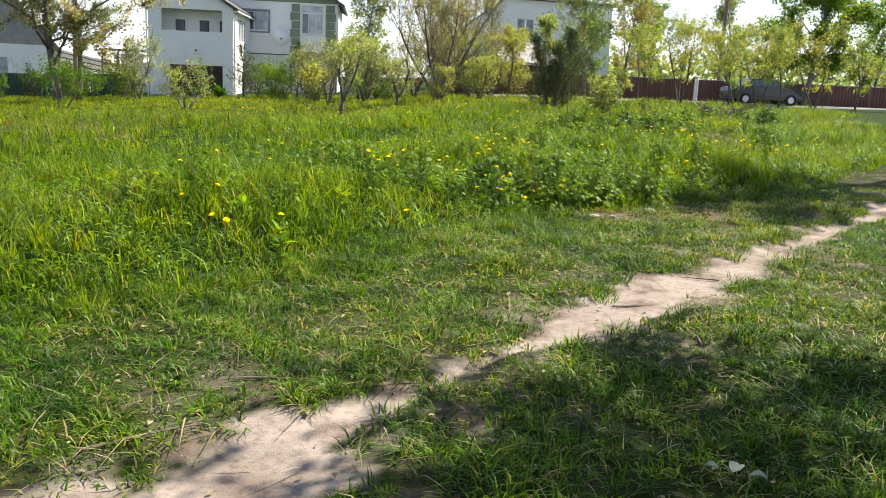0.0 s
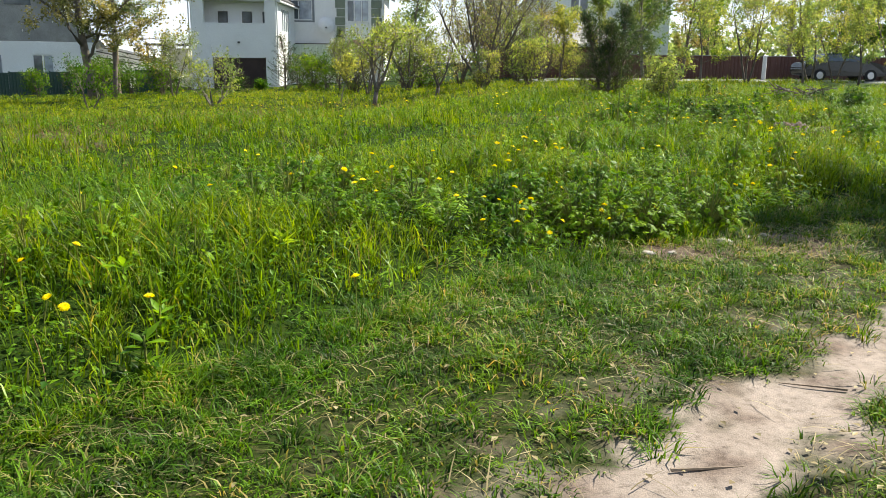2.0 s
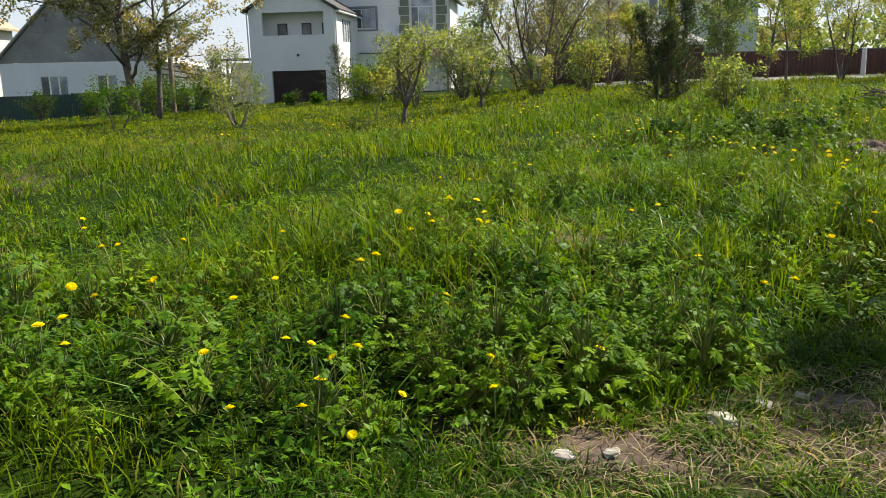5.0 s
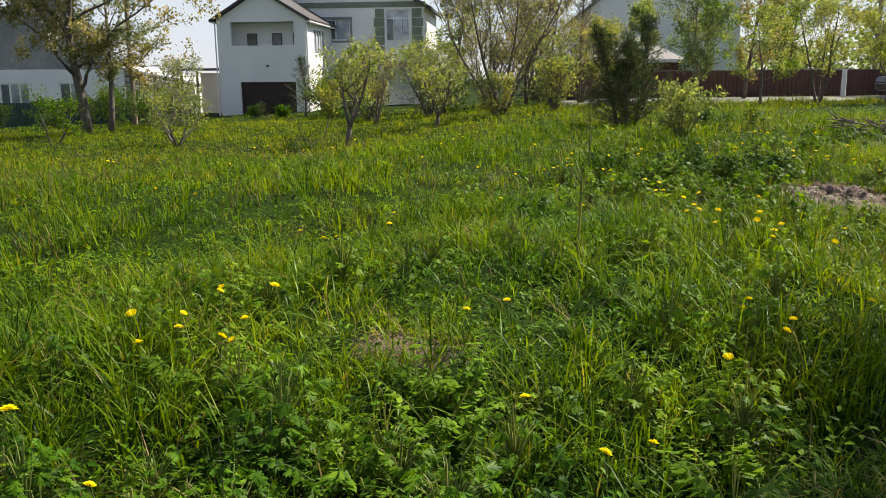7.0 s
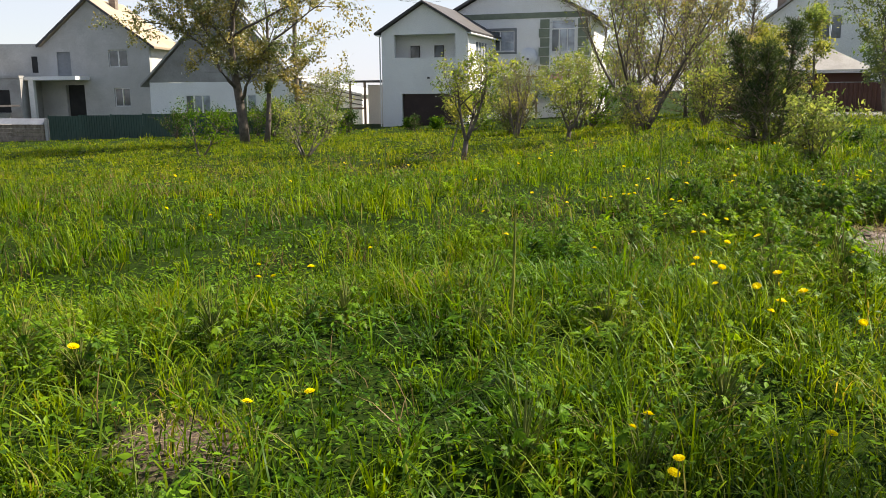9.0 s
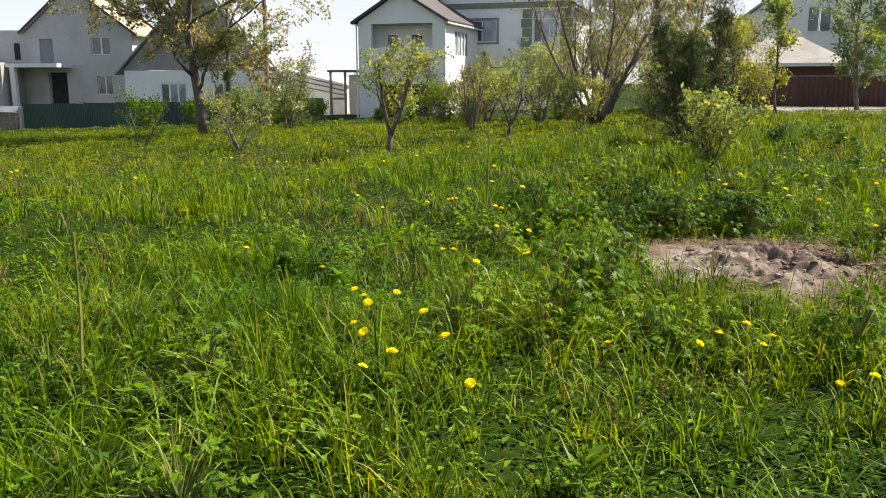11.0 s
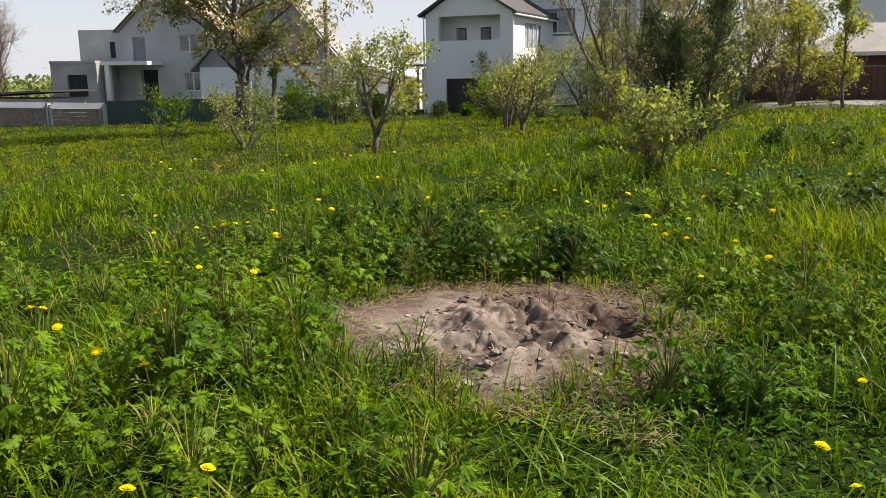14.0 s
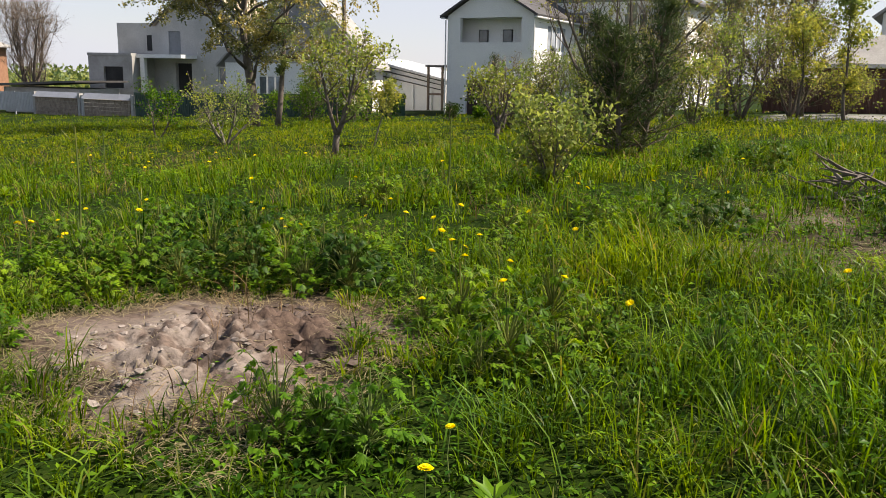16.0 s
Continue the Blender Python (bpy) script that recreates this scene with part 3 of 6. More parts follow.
def balcony_house():
    h = thing("balcony_house", "white plastered house with a recessed balcony over a garage", "house", pose(-15.08, 59.0, -1.0, 0, 0, 2.0))
    # local: x from the middle, y from the front, z from the foot
    wl, wr, top = -2.88, 2.88, 6.25
    bm = bmesh.new()
    wall_with_openings(bm, wl, wr, 0, top, 0, 0.3, [(-2.0, 2.12, 4.64, 6.1), (-1.52, 2.12, 0.05, 2.35)])
    prism(bm, [(wl, top), (wr, top), (0, 7.98)], 0, 0.3)
    part("front_wall", bm, M_PLASTER, h)
    part("side_wall", boxes((wl, wl + 0.25, 0.3, 7.8, 0, top)), M_PLASTER, h)
    part("gallery_wall", boxes((wr - 0.25, wr, 0.3, 2.2, 0, top), (wr - 0.25, wr, 5.4, 7.8, 0, top), (wr - 0.25, wr, 2.2, 5.4, 0, 4.2), (wr - 0.25, wr, 2.2, 5.4, 5.7, top)), M_PLASTER, h)
    bm = boxes((wl + 0.26, wr - 0.26, 1.25, 1.45, 3.3, 6.24), (wl + 0.26, wr - 0.26, 0.31, 1.24, 3.2, 3.3), (wl + 0.26, wr - 0.26, 0.31, 1.24, 6.12, 6.22))
    part("balcony_recess", bm, M_PLASTER, h, "shaded recessed balcony")
    for x0, x1 in ((-1.3, -0.65), (0.35, 1.0), (1.75, 2.3)):
        w = part("balcony_window", boxes((x0, x1, 1.20, 1.245, 4.55, 5.45)), M_DARK, h, "small dark balcony window")
        part("pane", boxes((x0 + 0.05, x1 - 0.05, 1.19, 1.198, 4.6, 5.4)), M_GLASS, w)
    bm = bmesh.new()
    gable_roof(bm, -3.25, 0, 3.25, 6.1, 8.05, 6.1, -0.35, 8.2, 0.14)
    part("roof", bm, M_ROOFDARK, h, "dark metal roof")
    part("soffit", boxes((-3.2, -2.95, -0.3, 8, 6.05, 6.12)), M_PVC, h)
    part("soffit", boxes((2.95, 3.2, -0.3, 8, 6.05, 6.12)), M_PVC, h)
    door = part("garage_door", boxes((-1.52, 2.12, 0.22, 0.28, 0.05, 2.35)), M_GARAGE, h, "dark brown garage door")
    for i in range(8):
        part("slat", boxes((-1.5, 2.1, 0.2, 0.219, 0.08 + i * 0.285, 0.34 + i * 0.285)), M_GARAGE, door)
    v, f = tube([(2.97, -0.1, 6.0), (2.97, -0.1, 5.6), (2.97, -0.06, 0.1)], [0.06] * 3, 8)
    mesh_object("downpipe", v, f, M_PVC, h, "white downpipe")
    v, f = tube([(-2.97, -0.1, 6.0), (-2.97, -0.06, 0.1)], [0.045] * 2, 8)
    mesh_object("downpipe", v, f, M_PVC, h)
    v, f = tube([(3.2, -0.35, 6.08), (3.2, 8.1, 6.05)], [0.07] * 2, 8)
    mesh_object("gutter", v, f, M_PVC, h, "white gutter")
    w = part("side_window", boxes((wr - 0.14, wr - 0.08, 2.2, 5.4, 4.2, 5.7)), M_CURTAIN, h, "glazed side gallery")
    for i in range(5):
        part("mullion", boxes((wr - 0.07, wr - 0.01, 2.2 + i * 0.78, 2.28 + i * 0.78, 4.2, 5.7)), M_PVC, w)
    part("lamp", boxes((0.25, 0.4, -0.08, -0.002, 3.3, 3.42)), M_ROOFDARK, h, "small wall lamp")


def gabled_villa():
    h = thing("gabled_villa", "white two-storey house with grey-green bands and quoins", "house", pose(-11.1, 66.9, -1.0, 0, 0, 2.5))
    wl, wr, top = -5.4, 5.45, 7.5
    holes = [(-2.1, 0.0, 5.25, 6.7), (2.62, 4.32, 5.15, 7.35)]
    bm = bmesh.new()
    wall_with_openings(bm, wl, wr, 0, top, 0, 0.35, holes)
    prism(bm, [(wl, top), (wr, top), (0.1, 10.4)], 0, 0.35)
    part("front_wall", bm, M_PLASTER, h)
    part("side_wall", boxes((wl, wl + 0.3, 0.35, 10, 0, top)), M_PLASTER, h)
    part("side_wall", boxes((wr - 0.3, wr, 0.35, 10, 0, top)), M_PLASTER, h)
    part("back_wall", boxes((wl + 0.3, wr - 0.3, 9.7, 10, 0, top)), M_PLASTER, h)
    # dark sheet behind the windows in place of an unlit room
    part("room_shade", boxes((wl + 0.31, wr - 0.31, 1.2, 1.3, 3.6, 7.4)), M_DARK, h)
    part("band", boxes((wl - 0.02, wr + 0.02, -0.05, -0.002, 7.5, 7.88)), M_GREENPAINT, h, "grey-green painted band")
    bm = bmesh.new()
    gable_roof(bm, wl - 0.5, 0.1, wr + 0.5, 7.3, 10.5, 7.3, -0.5, 10.4, 0.16)
    part("roof", bm, M_ROOFDARK, h, "dark metal roof")
    window(h, -2.1, 0.0, 5.25, 6.7, 0, 1, glass=M_CURTAIN, surround=0.17)
    window(h, 2.62, 4.32, 5.15, 7.35, 0, 2, 0.62, glass=M_CURTAIN)
    part("apron", boxes((2.5, 4.4, -0.03, -0.003, 3.75, 5.1)), M_PVC, h, "white panel under the window")
    for x0, x1 in ((1.75, 2.5), (4.5, 5.3)):
        for i in range(6):
            d = 0.1 if i % 2 else 0.0
            part("quoin", boxes((x0 + (d if x0 < 3 else 0), x1 - (0 if x0 < 3 else d), -0.06, -0.003, 3.6 + i * 0.64, 4.19 + i * 0.64)), M_GREENPAINT, h)
    part("ledge", boxes((-2.4, wr, -0.12, -0.003, 3.42, 3.52)), M_ROOFDARK, h, "dark ledge")
    v, f = tube([(5.38, -0.1, 7.4), (5.38, -0.08, 0.2)], [0.06, 0.06], 8)
    mesh_object("downpipe", v, f, M_PVC, h)


def satellite_dish():
    d = thing("satellite_dish", "white satellite dish on the wall", "satellite dish", pose(-10.0, 66.45, 3.75))
    bm = bmesh.new()
    bmesh.ops.create_uvsphere(bm, u_segments=20, v_segments=12, radius=0.9)
    bmesh.ops.delete(bm, geom=[q for q in bm.verts if q.co.z > -0.62], context="VERTS")
    bmesh.ops.transform(bm, matrix=pose(0, 0.15, 0.1, -100, 0, 15) @ Matrix.Translation((0, 0, 0.6)), verts=bm.verts)
    bmesh.ops.solidify(bm, geom=bm.faces[:], thickness=0.02)
    part("dish", bm, M_PVC, d)
    v, f = tube([(0, 0.4, -0.25), (0, 0.1, -0.25), (0, 0.1, 0.05)], [0.03] * 3, 6)
    mesh_object("bracket", v, f, M_SHEETGREY, d)
    v, f = tube([(0, 0.1, -0.25), (0.1, -0.5, -0.1)], [0.015] * 2, 5)
    mesh_object("arm", v, f, M_SHEETGREY, d)
    part("receiver", boxes((0.04, 0.16, -0.58, -0.44, -0.14, -0.03)), M_ROOFDARK, d)


def corrugated(x0, x1, z0, z1, y, pitch, depth, mat, name, parent, label="", slope=0.0):
    """A profiled metal sheet standing along x, or leaning back by slope."""
    n = int((x1 - x0) / pitch)
    verts, faces = [], []
    shape = ((0.0, 0), (0.3, 0), (0.4, 1), (0.9, 1))
    pts = [(x0 + (i + s) * pitch, y - d * depth) for i in range(n) for s, d in shape] + [(x1, y)]
    for x, yy in pts:
        verts += [(x, yy, z0), (x, yy + slope, z1)]
    for i in range(len(pts) - 1):
        faces.append((2 * i, 2 * i + 2, 2 * i + 3, 2 * i + 1))
    m = len(verts)
    verts += [(a, b + 0.012, c) for a, b, c in verts]
    faces += [tuple(m + k for k in q[::-1]) for q in faces[:len(pts) - 1]]
    faces.append((1, 2 * len(pts) - 1, m + 2 * len(pts) - 1, m + 1))
    return mesh_object(name, verts, faces, mat, parent, label)


def porch():
    p = thing("porch", "lean-to porch with pale green sheeting and a faded red awning", "porch", pose(-8.6, 64.6, -1.0, 0, 0, 2.5))
    corrugated(-4.0, 3.2, 2.0, 3.42, 1.3, 0.2, 0.03, M_MINT, "sheeting", p, "pale green profiled sheet")
    corrugated(0.4, 3.0, 3.2, 3.75, -0.1, 0.16, 0.03, M_REDSHEET, "awning", p, "faded red and white awning", slope=1.0)
    for x in (-3.9, -0.4, 3.0):
        part("post", boxes((x, x + 0.12, -0.05, 0.07, 0, 3.2)), M_WOOD, p)


def block_house():
    h = thing("block_house", "unfinished grey block house with a tan gable roof", "house", pose(-49.3, 68.2, -1.6, 0, 0, 15.0))
    bm = bmesh.new()
    wall_with_openings(bm, -4.6, 4.9, 0, 7.4, 0, 0.4, [(-3.5, -2.25, 4.6, 6.75), (1.2, 2.9, 5.4, 6.9), (1.5, 2.9, 2.0, 3.6), (-2.9, -1.2, 0.2, 3.9)])
    prism(bm, [(-4.6, 7.4), (4.9, 7.4), (-0.3, 11.1)], 0, 0.4)
    box(bm, -4.6, -4.2, 0.4, 6.9, 0, 7.4)
    part("wall", bm, M_BLOCK, h, "bare grey blockwork")
    part("wing_wall", boxes((-9.1, -4.62, 0.2, 0.6, 0, 7.5), (-9.1, -8.7, 0.6, 6, 0, 7.5)), M_BLOCK, h, "bare grey blockwork wing")
    part("side_wall", boxes((4.5, 4.9, 0.4, 6.9, 0, 7.4)), M_CREAMBRICK, h, "sunlit cream side wall")
    part("upper_door", boxes((-3.5, -2.25, 0.12, 0.2, 4.6, 6.75)), M_GREYPAINT, h, "blue-grey upstairs door")
    part("slit_window", boxes((-5.9, -5.4, 0.15, 0.198, 5.0, 6.4)), M_DARK, h)
    window(h, 1.2, 2.9, 5.4, 6.9, 0.1, 1, glass=M_GLASS)
    window(h, 1.5, 2.9, 2.0, 3.6, 0.1, 1, glass=M_GLASS)
    bm = bmesh.new()
    gable_roof(bm, -5.0, -0.3, 5.5, 7.2, 11.2, 6.95, -0.4, 7.1, 0.18)
    part("roof", bm, M_ROOFTAN, h, "tan sheet roof")
    bm = bmesh.new()
    gable_roof(bm, -5.05, -0.3, 5.55, 7.12, 11.12, 6.87, -0.48, -0.41, 0.22)
    part("verge", bm, M_ROOFDARK, h, "dark verge board")
    part("chimney", boxes((0.2, 0.8, 3, 3.6, 10.2, 11.7)), M_STONEWALL, h)
    bm = bmesh.new()
    wall_with_openings(bm, -9.8, -5.2, 0, 4.45, -3.2, -2.9, [(-8.2, -6.2, 1.6, 3.5)])
    part("annex_wall", bm, M_CONCRETE, h, "low grey annex wall")
    part("annex_side_wall", boxes((-5.5, -5.2, -2.9, 0.1, 0, 4.45)), M_CONCRETE, h)
    part("annex_roof", boxes((-9.8, -5.2, -3.3, 0.15, 4.46, 4.7)), M_CONCRETE, h, "flat concrete roof")
    part("annex_window", boxes((-8.2, -6.2, -2.98, -2.94, 1.6, 3.5)), M_DARK, h)
    part("canopy", boxes((-5.19, -0.6, -2.6, -0.02, 4.3, 4.62)), M_PVC, h, "white entrance canopy")
    part("canopy_post", boxes((-4.9, -4.45, -2.5, -2.1, 0, 4.3)), M_PVC, h)
    # dark sheet filling the doorway, in place of the shade inside
    part("porch_shade", boxes((-2.9, -1.2, 0.45, 0.5, 0.2, 3.9)), M_DARK, h)


def gable_cottage():
    h = thing("gable_cottage", "cottage with white walls and a steep grey gable", "house", pose(-29.4, 57.8, -1.6, 0, 0, 27))
    bm = bmesh.new()
    wall_with_openings(bm, -4.9, 4.9, 0, 3.85, 0, 0.35, [(-2.6, -0.9, 1.7, 3.0), (0.9, 2.2, 1.7, 3.0)])
    box(bm, -4.9, -4.55, 0.35, 8, 0, 3.85)
    box(bm, 4.55, 4.9, 0.35, 8, 0, 3.85)
    part("wall", bm, M_PLASTER, h, "white plaster")
    bm = bmesh.new()
    prism(bm, [(-5.0, 3.86), (5.0, 3.86), (0.3, 9.6)], -0.02, 0.3)
    part("gable", bm, M_ROOFGREY, h, "grey slate-clad gable")
    for i in range(7):
        z = 4.5 + i * 0.65
        half = 4.9 * (9.6 - z) / 5.74
        part("clapboard", boxes((0.3 * (z - 3.86) / 5.74 - half + 0.15, 0.3 * (z - 3.86) / 5.74 + half - 0.15, -0.045, -0.021, z, z + 0.06)), M_ROOFGREY, h)
    bm = bmesh.new()
    gable_roof(bm, -5.45, 0.3, 5.5, 3.55, 9.75, 3.5, -0.35, 8.3, 0.15)
    part("roof", bm, M_ROOFGREY, h, "weathered grey sheet roof")
    window(h, -2.6, -0.9, 1.7, 3.0, 0, 2, glass=M_CURTAIN)
    window(h, 0.9, 2.2, 1.7, 3.0, 0, 1, glass=M_CURTAIN)
    part("attic_window", boxes((-0.5, 1.1, -0.07, -0.021, 6.2, 7.3)), M_GLASS, h)


def white_shed():
    h = thing("white_shed", "long low shed with a sloping white sheet roof", "shed", pose(-27.4, 68.5, -1.2))
    bm = bmesh.new()
    prism(bm, [(-3.4, 0), (3.4, 0), (3.4, 2.45), (-3.4, 3.85)], 0.3, 5)
    part("wall", bm, M_PLASTER, h, "white wall")
    bm = bmesh.new()
    prism(bm, [(-3.6, 3.92), (3.6, 2.43), (3.6, 2.56), (-3.6, 4.06)], -0.1, 5.4)
    part("roof", bm, M_ROOFWHITE, h, "white roof sheet")
    for dz, y0 in ((0.06, -0.17), (0.5, 0.2), (0.95, 0.2)):
        bm = bmesh.new()
        prism(bm, [(-3.5, 3.87 - dz), (3.5, 2.45 - dz * 0.8), (3.5, 2.38 - dz * 0.8), (-3.5, 3.79 - dz)], y0, y0 + 0.06)
        part("batten", bm, M_ROOFDARK, h)
    for x in (-2.9, -1.2, 0.5, 2.2):
        part("post", boxes((x, x + 0.1, 0.15, 0.25, 0, 2.8 - 0.2 * (x + 3.4))), M_PVC, h)


def brick_house():
    h = thing("brick_house", "orange brick house with a low grey hipped roof", "house", pose(-76.4, 57.0, -2.2))
    part("wall", boxes((-4, 3.8, 0, 7, 0, 5.8)), M_BRICK, h, "orange brick wall")
    part("plinth", boxes((-4.05, 3.85, -0.05, 7.05, -0.3, 0.5)), M_CONCRETE, h)
    bm = bmesh.new()
    a = [bm.verts.new(q) for q in ((-4.6, -0.6, 5.81), (4.4, -0.6, 5.81), (4.4, 7.6, 5.81), (-4.6, 7.6, 5.81), (-1.0, 3.5, 8.2), (0.8, 3.5, 8.2))]
    for q in ((0, 1, 5, 4), (1, 2, 5), (2, 3, 4, 5), (3, 0, 4), (3, 2, 1, 0)):
        bm.faces.new([a[i] for i in q])
    part("roof", bm, M_ROOFGREY, h, "weathered grey roof")


def dark_shed():
    h = thing("low_dark_shed", "low shed with a flat dark roof behind the grey fence", "shed", pose(-58.0, 57.5, -2.2))
    part("wall", boxes((-5, 5.5, 0, 4, 0, 2.2)), M_CONCRETE, h)
    bm = bmesh.new()
    prism(bm, [(-5.6, 2.25), (6.2, 2.75), (6.2, 2.9), (-5.6, 2.45)], -0.8, 4.4)
    part("roof", bm, M_ROOFDARK, h)


def outbuilding():
    h = thing("outbuilding", "small cream outbuilding with a dark wooden lean-to roof", "shed", pose(-22.0, 66.0, -0.9))
    part("wall", boxes((-0.2, 1.5, 0, 2.5, 0, 2.9)), M_CREAMBRICK, h)
    part("roof", boxes((-1.6, 1.75, -0.7, 2.8, 3.1, 3.24)), M_ROOFDARK, h)
    for x in (-1.5, -0.3):
        part("post", boxes((x, x + 0.14, -0.6, -0.46, 0, 3.1)), M_WOOD, h)
    part("rail", boxes((-1.36, -0.3, -0.58, -0.5, 1.1, 1.25)), M_WOOD, h)


def grey_house():
    h = thing("grey_house", "pale grey two-storey house behind the trees", "house", pose(5.2, 72.5, 0.2, 0, 0, 0))
    bm = bmesh.new()
    wall_with_openings(bm, 0, 12.2, 0, 5.4, 0, 0.35, [(4.0, 5.5, 2.35, 3.2), (4.0, 5.5, 4.6, 5.4)])
    wall_with_openings(bm, 0, 12.2, 5.4, 5.6, 0, 0.35, [(4.0, 5.5, 5.4, 5.6)])
    prism(bm, [(0, 5.6), (4.0, 5.6), (4.0, 7.9), (3.0, 7.9)], 0, 0.35)
    prism(bm, [(5.5, 5.6), (12.2, 5.6), (12.2, 7.6), (5.5, 7.85)], 0, 0.35)
    box(bm, 4.0, 5.5, 0, 0.35, 6.3, 7.84)
    box(bm, 0, 0.35, 0.35, 9, 0, 5.55)
    box(bm, 11.85, 12.2, 0.35, 9, 0, 7.5)
    part("wall", bm, M_PLASTER, h, "pale render")
    bm = bmesh.new()
    prism(bm, [(-0.5, 5.3), (2.95, 7.95), (2.95, 8.12), (-0.6, 5.42)], -0.4, 9.3)
    prism(bm, [(2.96, 7.95), (12.6, 7.68), (12.6, 7.85), (2.96, 8.12)], -0.4, 9.3)
    part("roof", bm, M_ROOFGREY, h, "grey metal roof")
    part("chimney", boxes((1.3, 1.9, 1.5, 2.1, 6.0, 8.5)), M_STONEWALL, h)
    window(h, 4.0, 5.5, 4.6, 6.3, 0, 1, glass=M_GLASS)
    window(h, 4.0, 5.5, 2.35, 3.2, 0, 1, glass=M_CURTAIN)
    part("annex", boxes((-2.8, 0.6, -3.5, -0.01, 0, 2.3)), M_STONEWALL, h, "brown annex")
    part("annex_roof", boxes((-3.1, 0.9, -3.9, -0.02, 2.31, 2.7)), M_CONCRETE, h)
    part("annex_door", boxes((-1.8, -0.2, -3.53, -3.502, 0.1, 2.0)), M_GARAGE, h)


def brown_shed():
    h = thing("brown_shed", "low brown shed with a grey hipped roof", "shed", pose(5.6, 52.0, 0.35, 0, 0, 0))
    part("wall", boxes((-1.2, 4.4, 0, 4.5, 0, 1.85)), M_FENCEBROWN, h)
    part("fascia", boxes((-1.55, 4.75, -0.4, -0.34, 1.86, 2.02)), M_PVC, h)
    bm = bmesh.new()
    a = [bm.verts.new(q) for q in ((-1.6, -0.34, 1.9), (4.8, -0.34, 1.9), (4.8, 4.9, 1.9), (-1.6, 4.9, 1.9), (0.9, 2.2, 3.3), (2.4, 2.2, 3.3))]
    for q in ((0, 1, 5, 4), (1, 2, 5), (2, 3, 4, 5), (3, 0, 4), (3, 2, 1, 0)):
        bm.faces.new([a[i] for i in q])
    part("roof", bm, M_ROOFGREY, h)


for build in (balcony_house, gabled_villa, satellite_dish, porch, block_house, gable_cottage, white_shed, brick_house, dark_shed, outbuilding, grey_house, brown_shed):
    build()

# ---- fences ----


def sheet_fence(name, label, mat, x0, y0, x1, y1, top0, top1, height, panel, cap=None):
    """A fence of profiled sheets between posts, stepping with the ground."""
    f = thing(name, label, "fence", pose(x0, y0, 0, 0, 0, math.degrees(math.atan2(y1 - y0, x1 - x0))))
    length = math.hypot(x1 - x0, y1 - y0)
    n = max(1, round(length / panel))
    for i in range(n):
        a, b = length * i / n, length * (i + 1) / n
        t = top0 + (top1 - top0) * (i + 0.5) / n
        corrugated(a + 0.05, b - 0.03, t - height, t, 0, 0.2, 0.03, mat, "panel", f)
        part("post", boxes((a - 0.03, a + 0.05, 0.02, 0.1, t - height - 0.3, t + 0.04)), mat, f)
        if cap:
            part("cap_rail", boxes((a + 0.051, b - 0.031, -0.035, 0.04, t + 0.002, t + 0.04)), cap, f)
    return f


sheet_fence("green_fence", "dark green profiled metal fence", M_FENCEGREEN, -40.8, 53.5, -20.6, 54.6, 0.02, 0.42, 1.75, 2.5)
sheet_fence("dark_fence", "low dark metal fence beside the shed", M_FENCEGREEN, -20.4, 55.0, -18.6, 55.2, 0.5, 0.55, 1.4, 1.8)
sheet_fence("brown_fence", "dark brown profiled metal fence", M_FENCEBROWN, 2.6, 50.6, 34.0, 50.2, 1.75, 1.75, 1.35, 2.6, M_GREYPAINT)
sheet_fence("grey_fence", "grey metal sheet fence", M_SHEETGREY, -68.0, 53.6, -52.7, 53.5, -0.25, -0.25, 1.5, 2.4)


def stone_fence():
    f = thing("stone_fence", "brown stone wall panels under sloping metal caps", "wall", pose(-52.6, 53.4, -1.9))
    for a in (0.3, 6.3):
        rng = random.Random(int(a * 10))
        for r in range(5):
            x = a
            while x < a + 5.1:
                w = min(rng.uniform(0.3, 0.6), a + 5.15 - x)
                if w > 0.05:
                    d = rng.uniform(0, 0.04)
                    bm = bmesh.new()
                    box(bm, x + 0.01, x + w - 0.01, -d, 0.25, r * 0.27 + 0.012, r * 0.27 + 0.258)
                    part("stone", bm, M_STONEWALL, f)
                x += w
        bm = bmesh.new()
        b = [bm.verts.new(q) for q in ((a - 0.1, -0.18, 1.38), (a + 5.25, -0.18, 1.38), (a + 5.25, 0.2, 1.78), (a - 0.1, 0.2, 1.78), (a - 0.1, 0.2, 1.38), (a + 5.25, 0.2, 1.38))]
        for q in ((0, 1, 2, 3), (0, 3, 4), (1, 5, 2), (4, 3, 2, 5), (0, 4, 5, 1)):
            bm.faces.new([b[i] for i in q])
        part("metal_cap", bm, M_SHEETGREY, f, "sloping galvanised cap")
    for x in (0.05, 5.58, 11.58):
        part("pier", boxes((x, x + 0.24, -0.05, 0.3, 0, 1.75)), M_CONCRETE, f)
    part("gate", boxes((5.83, 6.18, 0.05, 0.1, 0.05, 1.6)), M_SHEETGREY, f, "grey metal gate")


stone_fence()

# ---- road things ----


def white_post():
    p = thing("white_post", "white painted post at the roadside", "post", pose(17.2, 49.0, gz(17.2, 49.0)))
    v, f = tube([(0, 0, -0.1), (0, 0, 1.25), (0, 0, 1.3)], [0.12, 0.11, 0.08], 10)
    mesh_object("shaft", v, f, M_PVC, p)


